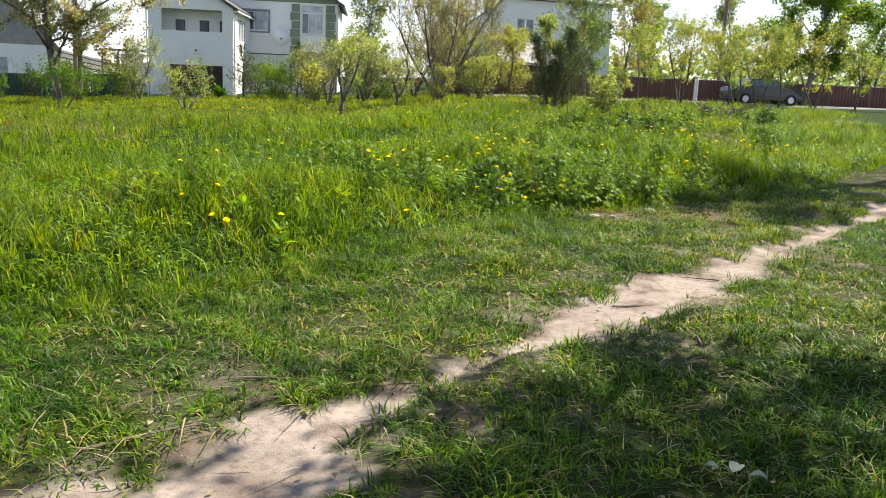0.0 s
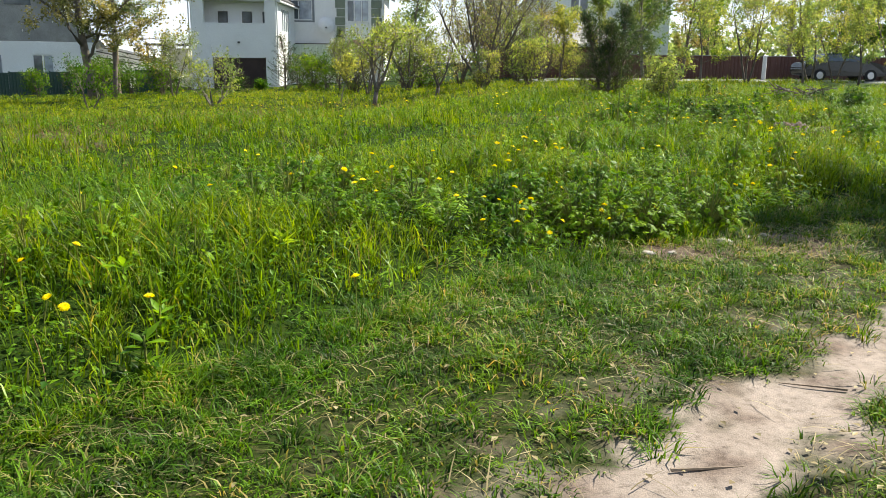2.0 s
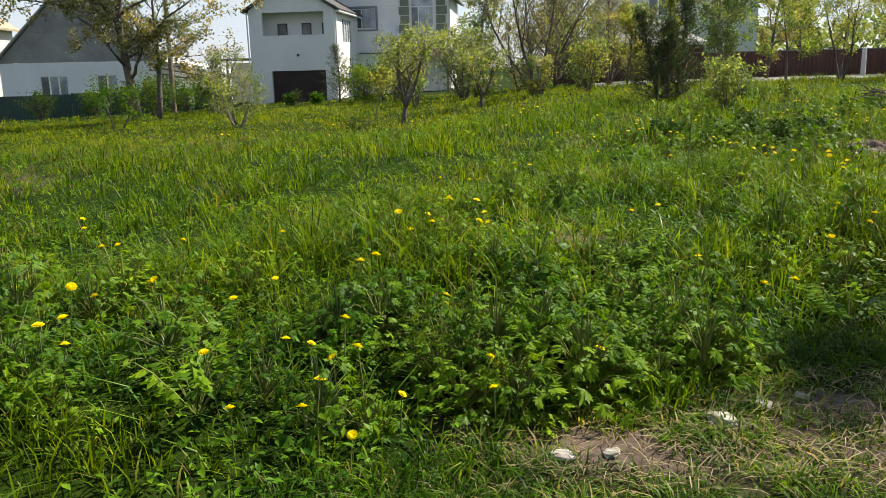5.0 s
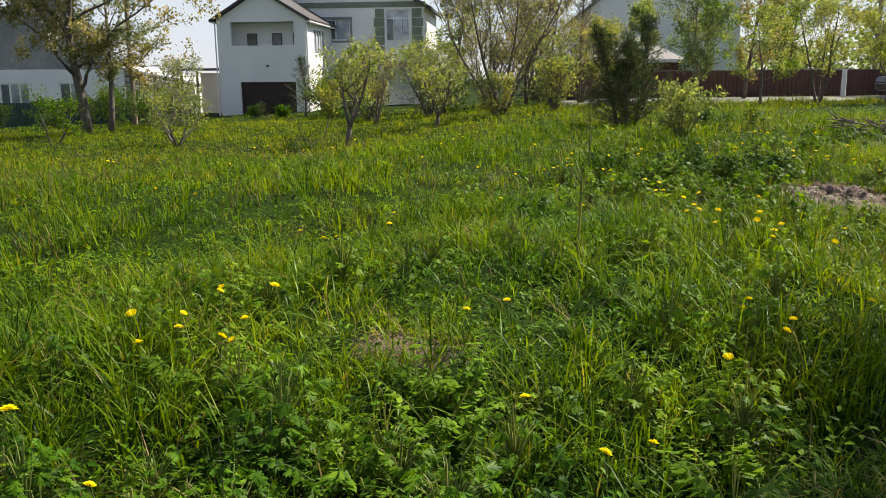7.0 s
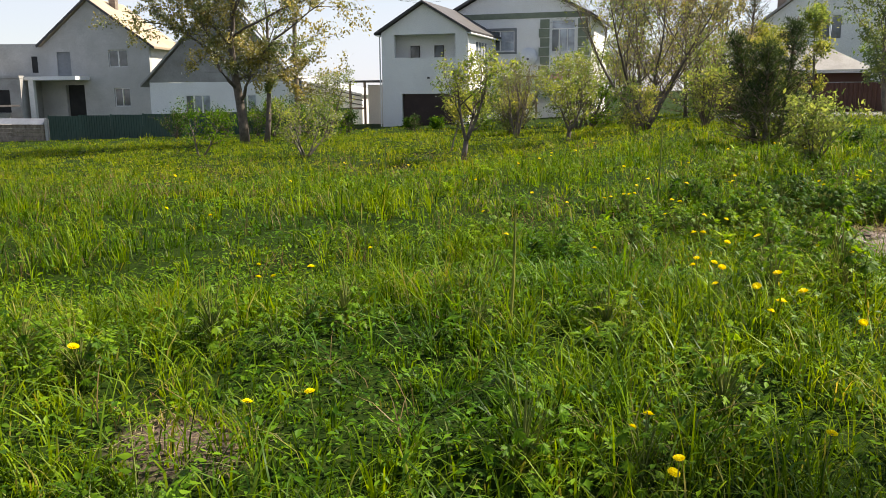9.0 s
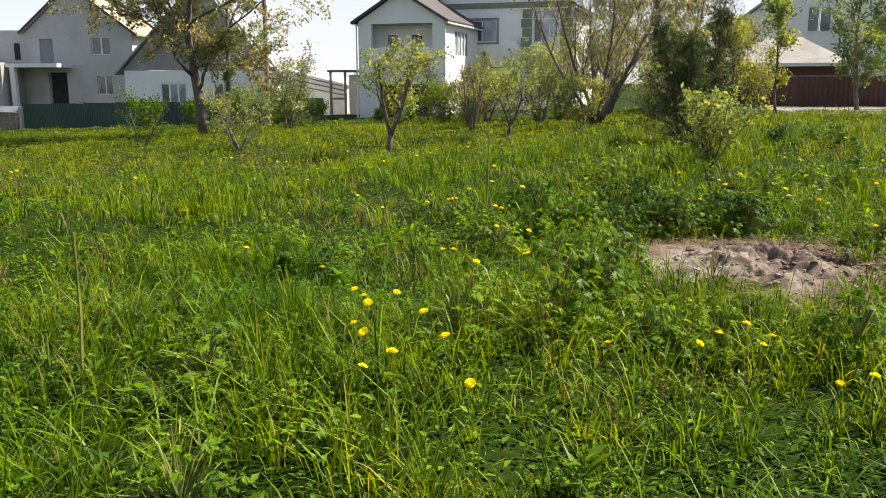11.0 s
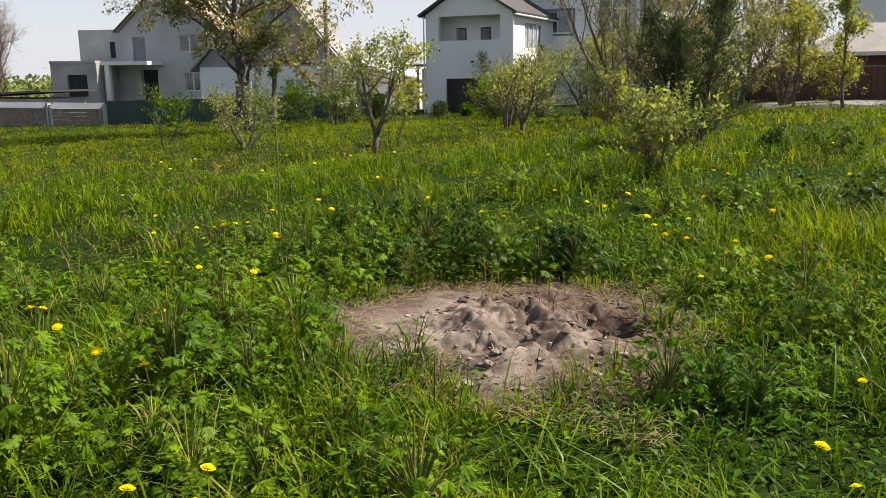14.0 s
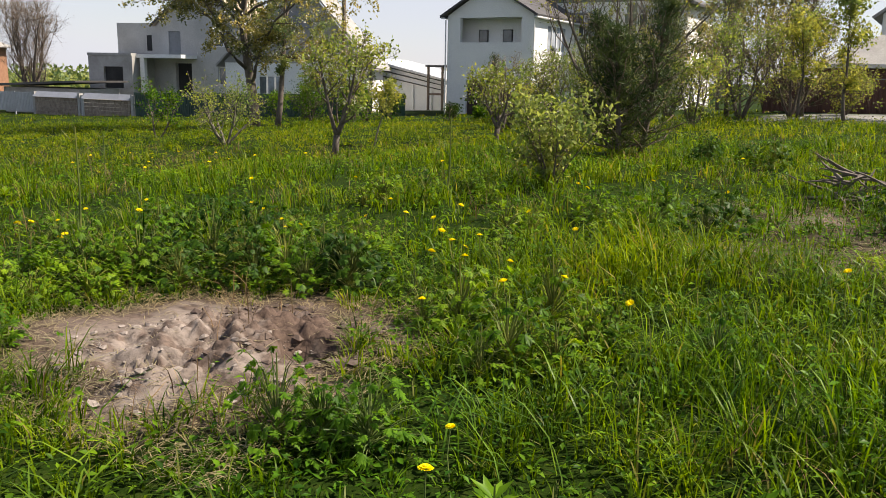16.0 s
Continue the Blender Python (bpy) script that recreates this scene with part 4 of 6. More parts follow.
def car(x, y, turn, label):
    c = thing("parked_car", label, "car", pose(x, y, gz(x, y) + 0.0, 0, 0, turn))
    prof = [(-2.15, 0.35), (-2.2, 0.65), (-2.1, 0.92), (-1.55, 1.0), (-0.95, 1.42), (0.35, 1.45), (1.1, 1.0), (1.9, 0.9), (2.15, 0.7), (2.2, 0.4), (2.1, 0.28), (-2.0, 0.28)]
    bm = bmesh.new()
    prism(bm, prof, -0.84, 0.84)
    for q in bm.verts:
        if q.co.z > 1.1:
            q.co.y *= 0.78
    bmesh.ops.bevel(bm, geom=bm.edges[:], offset=0.05, segments=2, affect="EDGES")
    part("body", bm, M_CARPAINT, c)
    for s in (-1, 1):
        bm = bmesh.new()
        vs = [bm.verts.new(q) for q in ((-1.35, 0.852 * s, 1.03), (0.95, 0.852 * s, 1.03), (0.32, 0.70 * s, 1.38), (-0.9, 0.70 * s, 1.36))]
        bm.faces.new(vs)
        ext = bmesh.ops.extrude_face_region(bm, geom=bm.faces[:])
        bmesh.ops.translate(bm, vec=(0, 0.02 * s, 0), verts=[q for q in ext["geom"] if isinstance(q, bmesh.types.BMVert)])
        part("side_glass", bm, M_GLASS, c)
        for wx in (-1.35, 1.35):
            v, f = tube([(wx, 0.7 * s, 0.31), (wx, 0.87 * s, 0.31)], [0.31, 0.31], 20)
            w = mesh_object("wheel", v, f, M_RUBBER, c)
            v, f = tube([(wx, 0.86 * s, 0.31), (wx, 0.885 * s, 0.31)], [0.2, 0.17], 14)
            mesh_object("rim", v, f, M_CHROME, w)
        part("headlight", boxes((2.08, 2.19, 0.5 * s - 0.15, 0.5 * s + 0.15, 0.62, 0.76)), M_LAMP, c)
    part("bumper", boxes((2.15, 2.26, -0.75, 0.75, 0.36, 0.5)), M_CARPAINT, c)


white_post()
car(20.2, 46.6, 4, "dark parked car standing beside the brown fence")


def pole(x, y, h, label, lamp=False):
    p = thing("utility_pole", label, "utility pole", pose(x, y, gz(x, y) - 0.1))
    v, f = tube([(0, 0, 0), (0.02, 0, h * 0.5), (0.05, 0, h)], [0.15, 0.125, 0.1], 10)
    mesh_object("shaft", v, f, M_WOOD, p)
    part("crossarm", boxes((-0.8, 0.9, -0.06, 0.06, h - 0.6, h - 0.48)), M_WOOD, p)
    for dx in (-0.7, 0.8):
        v, f = tube([(dx, 0, h - 0.48), (dx, 0, h - 0.3)], [0.04, 0.03], 6)
        mesh_object("insulator", v, f, M_PVC, p)


pole(-19.9, 50.9, 9.5, "weathered wooden utility pole")
pole(21.5, 57.0, 10.0, "dark wooden utility pole behind the fence")


def cable(a, b, sag):
    pts = []
    for i in range(13):
        s = i / 12
        p = Vector(a).lerp(Vector(b), s)
        p.z -= sag * 4 * s * (1 - s)
        pts.append(p)
    v, f = tube(pts, [0.014] * 13, 4)
    tagged(mesh_object("overhead_cable", v, f, M_WIRE), "thin dark overhead cable between pole and house", "cable", "overhead cables")


cable((-19.1, 50.9, 9.0), (-16.5, 66.5, 7.9), 0.9)
cable((-20.5, 50.9, 9.0), (-14.9, 66.6, 8.6), 1.4)

# ---- trees and shrubs ----


def limb(rng, start, way, length, r0, r1, n=6, curl=0.25, lift=0.0):
    """A wandering branch: its points and radii."""
    p, d = Vector(start), Vector(way).normalized()
    pts, rad = [p.copy()], [r0]
    for i in range(n):
        d = (d + Vector((rng.gauss(0, curl), rng.gauss(0, curl), rng.gauss(0, curl) + lift))).normalized()
        p = p + d * (length / n)
        pts.append(p.copy())
        rad.append(r0 + (r1 - r0) * (i + 1) / n)
    return pts, rad


def along(pts, s):
    f = s * (len(pts) - 1)
    i = min(int(f), len(pts) - 2)
    return pts[i].lerp(pts[i + 1], f - i), (pts[i + 1] - pts[i]).normalized()


def tree(name, label, x, y, height, spread, trunk_r, leaves, leaf, leaf_mat, seed, stems=1, clear=0.3, limbs=12, subs=5, twigs=3, lift=0.12,
         bark=None, lower=None, blossom=0, tilt=0.08, curl=0.2, category="tree", group="", rise=0.55, drop=0.0, fork=0.0, slim=0.6):
    """A tapered trunk or several stems, limbs, boughs and twigs, and leaves scattered along the twigs."""
    rng, npr = random.Random(seed), np.random.default_rng(seed)
    t = thing(name, label, category, pose(x, y, gz(x, y) - 0.05), group)
    bark = bark or M_BARK
    wood, fine, tips = [], [], []
    if fork:
        wood.append(([Vector((0, 0, 0)), Vector((0.012 * height, 0.01, fork * 0.5)), Vector((0.03 * height, 0, fork + 0.03))], [trunk_r * 1.15, trunk_r, trunk_r * 0.95]))
    for s in range(stems):
        a = 2 * math.pi * s / max(stems, 1) + rng.uniform(-0.4, 0.4)
        out = tilt * (1 if stems == 1 else 3.2) * rng.uniform(0.7, 1.3)
        base = Vector((math.cos(a), math.sin(a), 0)) * (0 if stems == 1 or fork else trunk_r * 0.9) + Vector((0.03 * height, 0, fork))
        pts, rad = limb(rng, base, (math.cos(a) * out, math.sin(a) * out, 1), (height - fork) * rng.uniform(0.82, 0.95), trunk_r * (0.7 if fork else 1), trunk_r * 0.18, 8, 0.08, 0.05)
        wood.append((pts, rad))
        for i in range(limbs):
            f = clear + (0.97 - clear) * (i + rng.random()) / limbs
            p, d = along(pts, f)
            az = i * 2.4 + s + rng.uniform(-0.5, 0.5)
            size = math.sin(math.pi * min(1, max(0.0, (f - clear) / (1.02 - clear))) ** 0.75) * 0.75 + 0.3
            ln = spread * size * rng.uniform(0.75, 1.15)
            el = rise + rng.uniform(-0.25, 0.35) + 0.35 * f
            w = Vector((math.cos(az) * math.cos(el), math.sin(az) * math.cos(el), math.sin(el)))
            lp, lr = limb(rng, p, w, ln, trunk_r * 0.42 * (1.15 - f), trunk_r * 0.07, 6, curl, lift)
            wood.append((lp, lr))
            for j in range(subs):
                q, d2 = along(lp, 0.25 + 0.72 * (j + rng.random()) / subs)
                w2 = (d2 + Vector((rng.gauss(0, 0.7), rng.gauss(0, 0.7), rng.gauss(0.15, 0.5)))).normalized()
                bp, br = limb(rng, q, w2, ln * rng.uniform(0.3, 0.55), trunk_r * 0.1, trunk_r * 0.03, 3, curl, lift - drop)
                fine.append((bp, br))
                for k in range(twigs):
                    q3, d3 = along(bp, 0.2 + 0.8 * rng.random())
                    w3 = (d3 + Vector((rng.gauss(0, 0.8), rng.gauss(0, 0.8), rng.gauss(0.1, 0.6) - 2 * drop))).normalized()
                    tp, tr = limb(rng, q3, w3, ln * rng.uniform(0.14, 0.32), trunk_r * 0.035, trunk_r * 0.015, 2, curl, -drop)
                    fine.append((tp, tr))
                    tips.append(tp)
                tips.append(bp)
    v, f = join([tube(p, r, 6) for p, r in wood])
    mesh_object("trunk", v, f, bark, t, flat=False)
    v, f = join([tube(p, [max(q, 0.004) for q in r], 3) for p, r in fine])
    tagged(mesh_object("twig_work", v, f, M_TWIG if bark is not M_PALEBARK else bark, t, flat=False), kind="stuff")
    if lower:
        p0, r0 = wood[0]
        v, f = tube(p0[:2], [r0[0] * 1.12, r0[1] * 1.1], 8)
        mesh_object("limewash", v, f, lower, t, "white limewashed trunk foot", flat=False)
    arr = np.array([[tuple(q) for q in (tp[0], tp[len(tp) // 2], tp[-1])] for tp in tips])

    def scatter(n, size, mat, nm, jitter):
        idx = npr.integers(0, len(arr), n)
        s = npr.random(n)[:, None] ** 0.7
        a, b, c = arr[idx, 0], arr[idx, 1], arr[idx, 2]
        at = (1 - s) ** 2 * a + 2 * s * (1 - s) * b + s ** 2 * c + npr.normal(0, jitter, (n, 3))
        way, side = random_frames(npr, n, 0.25 - 3 * drop)
        ln = size * npr.uniform(0.6, 1.3, n)
        ob = new(nm, leaf_mesh(nm, at, way, side, ln, ln * slim, mat))
        ob.parent = t
        tagged(ob, kind="stuff")

    if leaves:
        scatter(leaves, leaf, leaf_mat, "crown", leaf * 0.8)
    if blossom:
        scatter(blossom, leaf * 0.7, M_BLOSSOM, "blossom", leaf * 0.8)
    return t


def conifer(name, label, x, y, height, spread, seed, tufts=420, stems=1, group="", start=0.06, needle=0.11, dense=12):
    rng, npr = random.Random(seed), np.random.default_rng(seed)
    t = thing(name, label, "conifer", pose(x, y, gz(x, y) - 0.05), group)
    wood, twig, spots = [], [], []
    for s in range(stems):
        a = s * 2.1 + 0.4
        off = Vector((math.cos(a), math.sin(a), 0)) * (0.0 if stems == 1 else 0.25)
        pts, rad = limb(rng, off, (0.12 * math.cos(a) * (stems > 1), 0.12 * math.sin(a) * (stems > 1), 1), height * (1 - 0.12 * s), 0.05 * height / 2.5, 0.012, 8, 0.04, 0.03)
        wood.append((pts, rad))
        whorls = int(height / 0.26)
        for i in range(whorls):
            f = start + (0.98 - start) * i / whorls
            p, d = along(pts, f)
            for k in range(6):
                az = k * 1.047 + i * 0.7 + rng.uniform(-0.3, 0.3)
                ln = spread * (1.02 - f) ** 0.75 * rng.uniform(0.6, 1.15)
                el = 0.15 + 0.75 * f + rng.uniform(-0.15, 0.2)
                lp, lr = limb(rng, p, (math.cos(az) * math.cos(el), math.sin(az) * math.cos(el), math.sin(el)), ln, 0.018, 0.006, 4, 0.12, 0.1)
                twig.append((lp, lr))
                for q in range(5):
                    spots.append(along(lp, 0.3 + 0.7 * q / 4)[0] + Vector((rng.gauss(0, 0.06), rng.gauss(0, 0.06), rng.gauss(0.02, 0.05))))
    v, f = join([tube(p, r, 7) for p, r in wood])
    mesh_object("trunk", v, f, M_BARK, t, flat=False)
    v, f = join([tube(p, r, 4) for p, r in twig])
    tagged(mesh_object("branch_work", v, f, M_TWIG, t, flat=False), kind="stuff")
    arr = np.array([tuple(q) for q in spots])
    at = np.repeat(arr, dense, 0) + npr.normal(0, 0.03, (len(arr) * dense, 3))
    way, side = random_frames(npr, len(at), 0.5)
    ob = new("needle_crown", leaf_mesh("needle_crown", at, way, side, np.full(len(at), needle) * npr.uniform(0.7, 1.3, len(at)), np.full(len(at), needle * 0.1), M_NEEDLE, 0.1))
    ob.parent = t


ORCHARD = "young orchard trees"
tree("budding_walnut_tree", "tall budding tree with a broad crown before the cottage", -17.2, 40.6, 9.5, 5.6, 0.24, 36000, 0.14, M_BUDLEAF, 11, clear=0.2, limbs=20, subs=7, twigs=4, tilt=0.03, lift=0.06, rise=0.5, blossom=6000)
tree("budding_side_tree", "slimmer budding tree beside the tall one", -16.4, 41.2, 8.0, 2.6, 0.14, 8000, 0.1, M_WILLOWLEAF, 10, clear=0.3, limbs=12, subs=6, twigs=3, tilt=0.05, lift=0.08, rise=0.4)
tree("apple_tree", "small apple tree in fresh leaf with a forked trunk", -2.35, 27.75, 2.7, 1.05, 0.075, 2100, 0.08, M_APPLELEAF, 12, stems=3, clear=0.15, limbs=6, subs=6, blossom=200, tilt=0.12, fork=0.55, group=ORCHARD, lift=0.1, rise=0.4)
tree("bare_multistem_tree", "wide many-stemmed tree with sparse early leaves", 1.1, 36.1, 5.2, 2.5, 0.075, 3800, 0.085, M_YOUNGLEAF, 13, stems=6, clear=0.2, limbs=9, subs=6, twigs=6, lift=0.16, tilt=0.15, curl=0.14, rise=0.6)
tree("dark_stemmed_tree", "small fruit tree with dark stems and green leaves", -0.5, 32.0, 1.75, 1.0, 0.07, 1400, 0.085, M_APPLELEAF, 14, stems=3, clear=0.15, limbs=6, subs=6, blossom=200, fork=0.35, group=ORCHARD, lift=0.06, rise=0.4, tilt=0.12)
tree("thin_sapling", "thin sapling tied beside the apple tree", -4.0, 31.5, 1.7, 0.6, 0.03, 700, 0.1, M_YOUNGLEAF, 15, clear=0.45, limbs=7, subs=4, bark=M_PALEBARK, category="sapling")
tree("pale_stemmed_bush", "low bush with pale stems and thin leaves", -8.15, 30.1, 1.5, 1.05, 0.045, 1500, 0.075, M_APPLELEAF, 16, stems=5, clear=0.25, limbs=5, subs=5, bark=M_PALEBARK, tilt=0.22, category="bush", rise=0.3)
tree("leaning_shrub", "thin leaning shrub near the green fence", -13.4, 32.2, 1.5, 0.9, 0.04, 1300, 0.085, M_WEED, 17, stems=2, clear=0.25, limbs=6, tilt=0.25, category="bush")
tree("yellow_green_bush", "dense yellow-green leafy bush beside the pine", 5.3, 22.2, 1.25, 0.36, 0.014, 1900, 0.08, M_BUSHLEAF, 18, stems=9, slim=0.5, clear=0.12, limbs=6, subs=3, twigs=2, tilt=0.16, bark=M_BARK, category="bush", rise=0.3, lift=0.08)
tree("dead_shrub", "grey leafless shrub with upright twigs", -3.8, 38.6, 2.6, 0.9, 0.05, 160, 0.06, M_BUDLEAF, 19, stems=4, clear=0.2, limbs=6, lift=0.3, rise=0.9, category="bush")
conifer("pine_tree", "dark young pine with ragged tops", 4.75, 26.6, 2.7, 1.2, 21, stems=3, dense=17, needle=0.13)
conifer("young_pine", "young pine beside the garage", -9.8, 50.0, 3.2, 1.6, 22, group="young pines")
conifer("young_pine", "small pine before the garage door", -11.9, 49.0, 1.0, 0.5, 23, group="young pines")
conifer("young_pine", "thin pine beside the outbuilding", -16.2, 48.0, 3.4, 1.1, 24, group="young pines")
conifer("young_pine", "tall pine behind the bare tree", 4.6, 47.0, 6.0, 2.2, 25, group="young pines")
conifer("young_pine", "small bluish pine before the porch", -6.5, 49.0, 3.4, 1.2, 26, group="young pines")
conifer("young_pine", "broad pine behind the bare tree", 2.0, 46.5, 5.0, 2.0, 27, group="young pines")

ROADSIDE = "young trees along the road"
for i, (x, y, h, s) in enumerate(((10.4, 37.5, 4.2, 1.6), (12.8, 39.0, 5.0, 1.8), (14.7, 37.5, 4.2, 1.5), (16.0, 40.0, 4.6, 1.6), (17.2, 37.8, 3.9, 1.4),
                                  (19.2, 38.5, 4.9, 1.6), (21.0, 38.0, 3.4, 1.3), (23.0, 37.5, 4.2, 1.5), (13.8, 42.0, 4.8, 1.6), (18.4, 43.0, 4.6, 1.6))):
    tree("young_roadside_tree", "young tree with thin yellow-green leaves at the roadside", x, y, h * 0.86, s, 0.055, 3400, 0.08, M_YOUNGLEAF if i % 2 else M_APPLELEAF, 40 + i,
         stems=1 + i % 2, clear=0.25, limbs=11, subs=5, twigs=3, group=ROADSIDE, lift=0.1, rise=0.45)
tree("roadside_birch", "tall full-leaved birch beside the road", 24.0, 50.0, 11.0, 4.2, 0.18, 36000, 0.18, M_BIRCHLEAF, 51, clear=0.12, limbs=20, subs=6, twigs=3, drop=0.1, bark=M_PALEBARK)
tree("grey_green_tree", "pale grey-green tree before the grey house", 9.6, 45.5, 6.8, 2.3, 0.1, 8000, 0.13, M_WILLOWLEAF, 52, clear=0.1, limbs=16, subs=6, twigs=3, drop=0.06, bark=M_PALEBARK)
tree("bud_tree", "tree in reddish bud before the grey house", 11.9, 47.0, 6.6, 2.2, 0.1, 6000, 0.12, M_BUDLEAF, 53, clear=0.12, limbs=15, subs=6)
tree("young_fruit_tree", "slim fruit tree with yellow-green leaves", 6.6, 40.5, 3.9, 1.3, 0.06, 2600, 0.11, M_YOUNGLEAF, 54, clear=0.3, limbs=10, group=ORCHARD)
tree("young_fruit_tree", "slim yellow-green tree before the fence", 5.0, 42.5, 3.6, 1.2, 0.06, 2600, 0.11, M_YOUNGLEAF, 55, clear=0.3, limbs=10, group=ORCHARD)
tree("background_birch", "light green birch behind the villa", -3.6, 68.0, 10.0, 3.0, 0.14, 9000, 0.18, M_WILLOWLEAF, 56, clear=0.12, limbs=16, drop=0.1, bark=M_PALEBARK)
tree("background_tree", "dense budding trees behind the bare tree", 2.2, 53.0, 6.6, 2.8, 0.14, 7000, 0.14, M_BUDLEAF, 57, stems=3, clear=0.1, limbs=10, subs=6)
tree("background_tree", "budding tree beside the porch", -3.0, 50.0, 3.4, 1.9, 0.1, 4200, 0.12, M_APPLELEAF, 70, stems=2, clear=0.1, limbs=10, subs=6, blossom=500)
for i, (x, y, h, w, n) in enumerate(((-2.3, 43.0, 2.9, 1.5, 700), (0.2, 44.5, 3.5, 1.7, 0), (3.0, 43.6, 3.3, 1.6, 300), (4.4, 45.4, 3.8, 1.7, 0), (-5.6, 46.5, 2.6, 1.4, 500))):
    tree("twiggy_shrub", "dense twiggy shrub in early leaf before the houses", x, y, h, w, 0.06, 3000, 0.09, M_BUDLEAF if i % 2 else M_APPLELEAF, 140 + i, stems=5, clear=0.1, limbs=8, subs=6, twigs=4,
         blossom=n, category="bush", group="shrubs between the trees", rise=0.6, lift=0.1, tilt=0.14)
tree("leafy_bush", "fresh green bush before the porch", -4.6, 41.0, 1.5, 1.1, 0.04, 1900, 0.09, M_YOUNGLEAF, 58, stems=6, clear=0.08, limbs=6, category="bush", rise=0.35)
tree("leafy_bush", "bright green bush under the bare tree", 3.1, 37.0, 1.9, 1.1, 0.04, 2100, 0.09, M_APPLELEAF, 59, stems=6, clear=0.08, limbs=6, category="bush", rise=0.35)
tree("leafy_bush", "bright green bush beside the dark tree", 1.2, 33.8, 1.4, 0.8, 0.03, 1500, 0.08, M_YOUNGLEAF, 60, stems=5, clear=0.08, limbs=5, category="bush", rise=0.35)
tree("leafy_bush", "green bush before the house wall", -7.4, 45.5, 1.5, 1.2, 0.04, 2400, 0.1, M_WEEDLIGHT, 61, stems=6, clear=0.05, limbs=6, category="bush", rise=0.3)
tree("leafy_bush", "green bush along the green fence", -19.5, 47.5, 1.6, 1.4, 0.04, 2400, 0.1, M_WEED, 62, stems=6, clear=0.05, limbs=6, category="bush", rise=0.3)
tree("leafy_bush", "dark bush before the green fence", -15.6, 46.0, 1.6, 1.3, 0.04, 2400, 0.1, M_WEED, 63, stems=6, clear=0.05, limbs=6, category="bush", rise=0.3)
tree("leafy_bush", "low green bush before the brown shed", 6.0, 47.5, 1.3, 1.4, 0.04, 2200, 0.1, M_YOUNGLEAF, 71, stems=6, clear=0.05, limbs=6, category="bush", rise=0.3)
tree("leafy_bush", "dark bush under the pines", -1.8, 44.5, 1.7, 1.4, 0.04, 2400, 0.09, M_WEED, 72, stems=6, clear=0.05, limbs=6, category="bush", rise=0.3)
for i, (x, y, h) in enumerate(((-18.8, 50.0, 1.2), (-16.6, 50.6, 1.0), (-13.0, 51.2, 0.5), (-11.6, 51.6, 0.45), (-9.4, 52.0, 1.7), (-22.2, 50.2, 1.4), (-24.6, 50.6, 1.2), (-28.0, 50.4, 1.3), (-20.4, 51.8, 1.7), (-7.6, 51.0, 1.4))):
    tree("leafy_bush", "dark green shrub at the foot of the houses", x, y, h, h * 0.85, 0.04, 1500, 0.1, M_DARKLEAF if i % 3 else M_WEED, 120 + i, stems=5, clear=0.05, limbs=5, subs=4, twigs=2, category="bush", group="shrubs before the houses", rise=0.3)
tree("blossoming_tree", "slim tree with pale blossom near the fence", -13.8, 42.5, 3.2, 1.2, 0.055, 1500, 0.085, M_APPLELEAF, 64, stems=2, clear=0.22, limbs=9, blossom=1200, group=ORCHARD)
tree("bare_round_tree", "bare brownish tree with a dense twiggy crown", -66.0, 62.0, 9.6, 4.6, 0.2, 0, 0.1, M_BUDLEAF, 65, stems=4, clear=0.12, limbs=16, subs=9, twigs=8, lift=0.2, rise=0.7)
tree("far_green_tree", "distant green tree beyond the annex", -78.0, 92.0, 5.5, 3.0, 0.2, 4600, 0.3, M_BUSHLEAF, 66, clear=0.1, limbs=12)
tree("dark_roadside_tree", "dark tree with reddish branches at the road", 30.0, 46.0, 8.5, 2.8, 0.16, 7000, 0.15, M_DARKLEAF, 67, clear=0.12, limbs=15)
for i, (x, y, h) in enumerate(((13.5, 66.0, 5.5), (20.0, 70.0, 7.0), (28.0, 66.0, 6.0), (34.0, 60.0, 8.5), (17.5, 62.0, 7.0), (24.0, 63.0, 8.0), (30.5, 56.0, 8.0))):
    tree("background_tree", "pale green tree behind the brown fence", x, y, h, 2.6, 0.12, 3600, 0.19, M_WILLOWLEAF if i % 2 else M_BIRCHLEAF, 100 + i, clear=0.12, limbs=12, subs=5, twigs=2)
tree("shade_tree", "leafy tree beside the footpath", 3.15, 3.65, 5.2, 1.5, 0.1, 2700, 0.12, M_APPLELEAF, 68, clear=0.5, limbs=16, subs=6, twigs=3, lift=0.05, rise=0.2)
# stands out of view, added only for its shadow on the meadow edge
tree("shade_tree", "unseen tall leafy tree added to shade the grass", 11.3, 14.7, 12.5, 1.6, 0.16, 2800, 0.18, M_APPLELEAF, 69, clear=0.66, limbs=16, subs=6, twigs=2, lift=0.05, rise=0.2)


def far_trees(label, x0, x1, y0, y1, n, size, seed):
    """A distant line of trees: many leaf clumps over uneven heights."""
    rng = np.random.default_rng(seed)
    x, y = rng.uniform(x0, x1, n), rng.uniform(y0, y1, n)
    top = 4.5 + 1.8 * wobble(x, y * 0.2, 0.12, seed) + 1.2 * wobble(x, y * 0.2, 0.45, seed + 2.0)
    z = ground_z(x, y) + np.maximum(top, 1.5) * rng.random(n) ** 0.7
    way, side = random_frames(rng, n, 0.3)
    ln = size * rng.uniform(0.5, 1.3, n)
    tagged(new("distant_trees", leaf_mesh("distant_trees", np.stack([x, y, z], 1), way, side, ln, ln * 0.7, M_WILLOWLEAF)), label, "trees", kind="stuff")


far_trees("distant hazy green tree line beyond the houses", -190, -62, 110, 150, 9000, 1.1, 41)
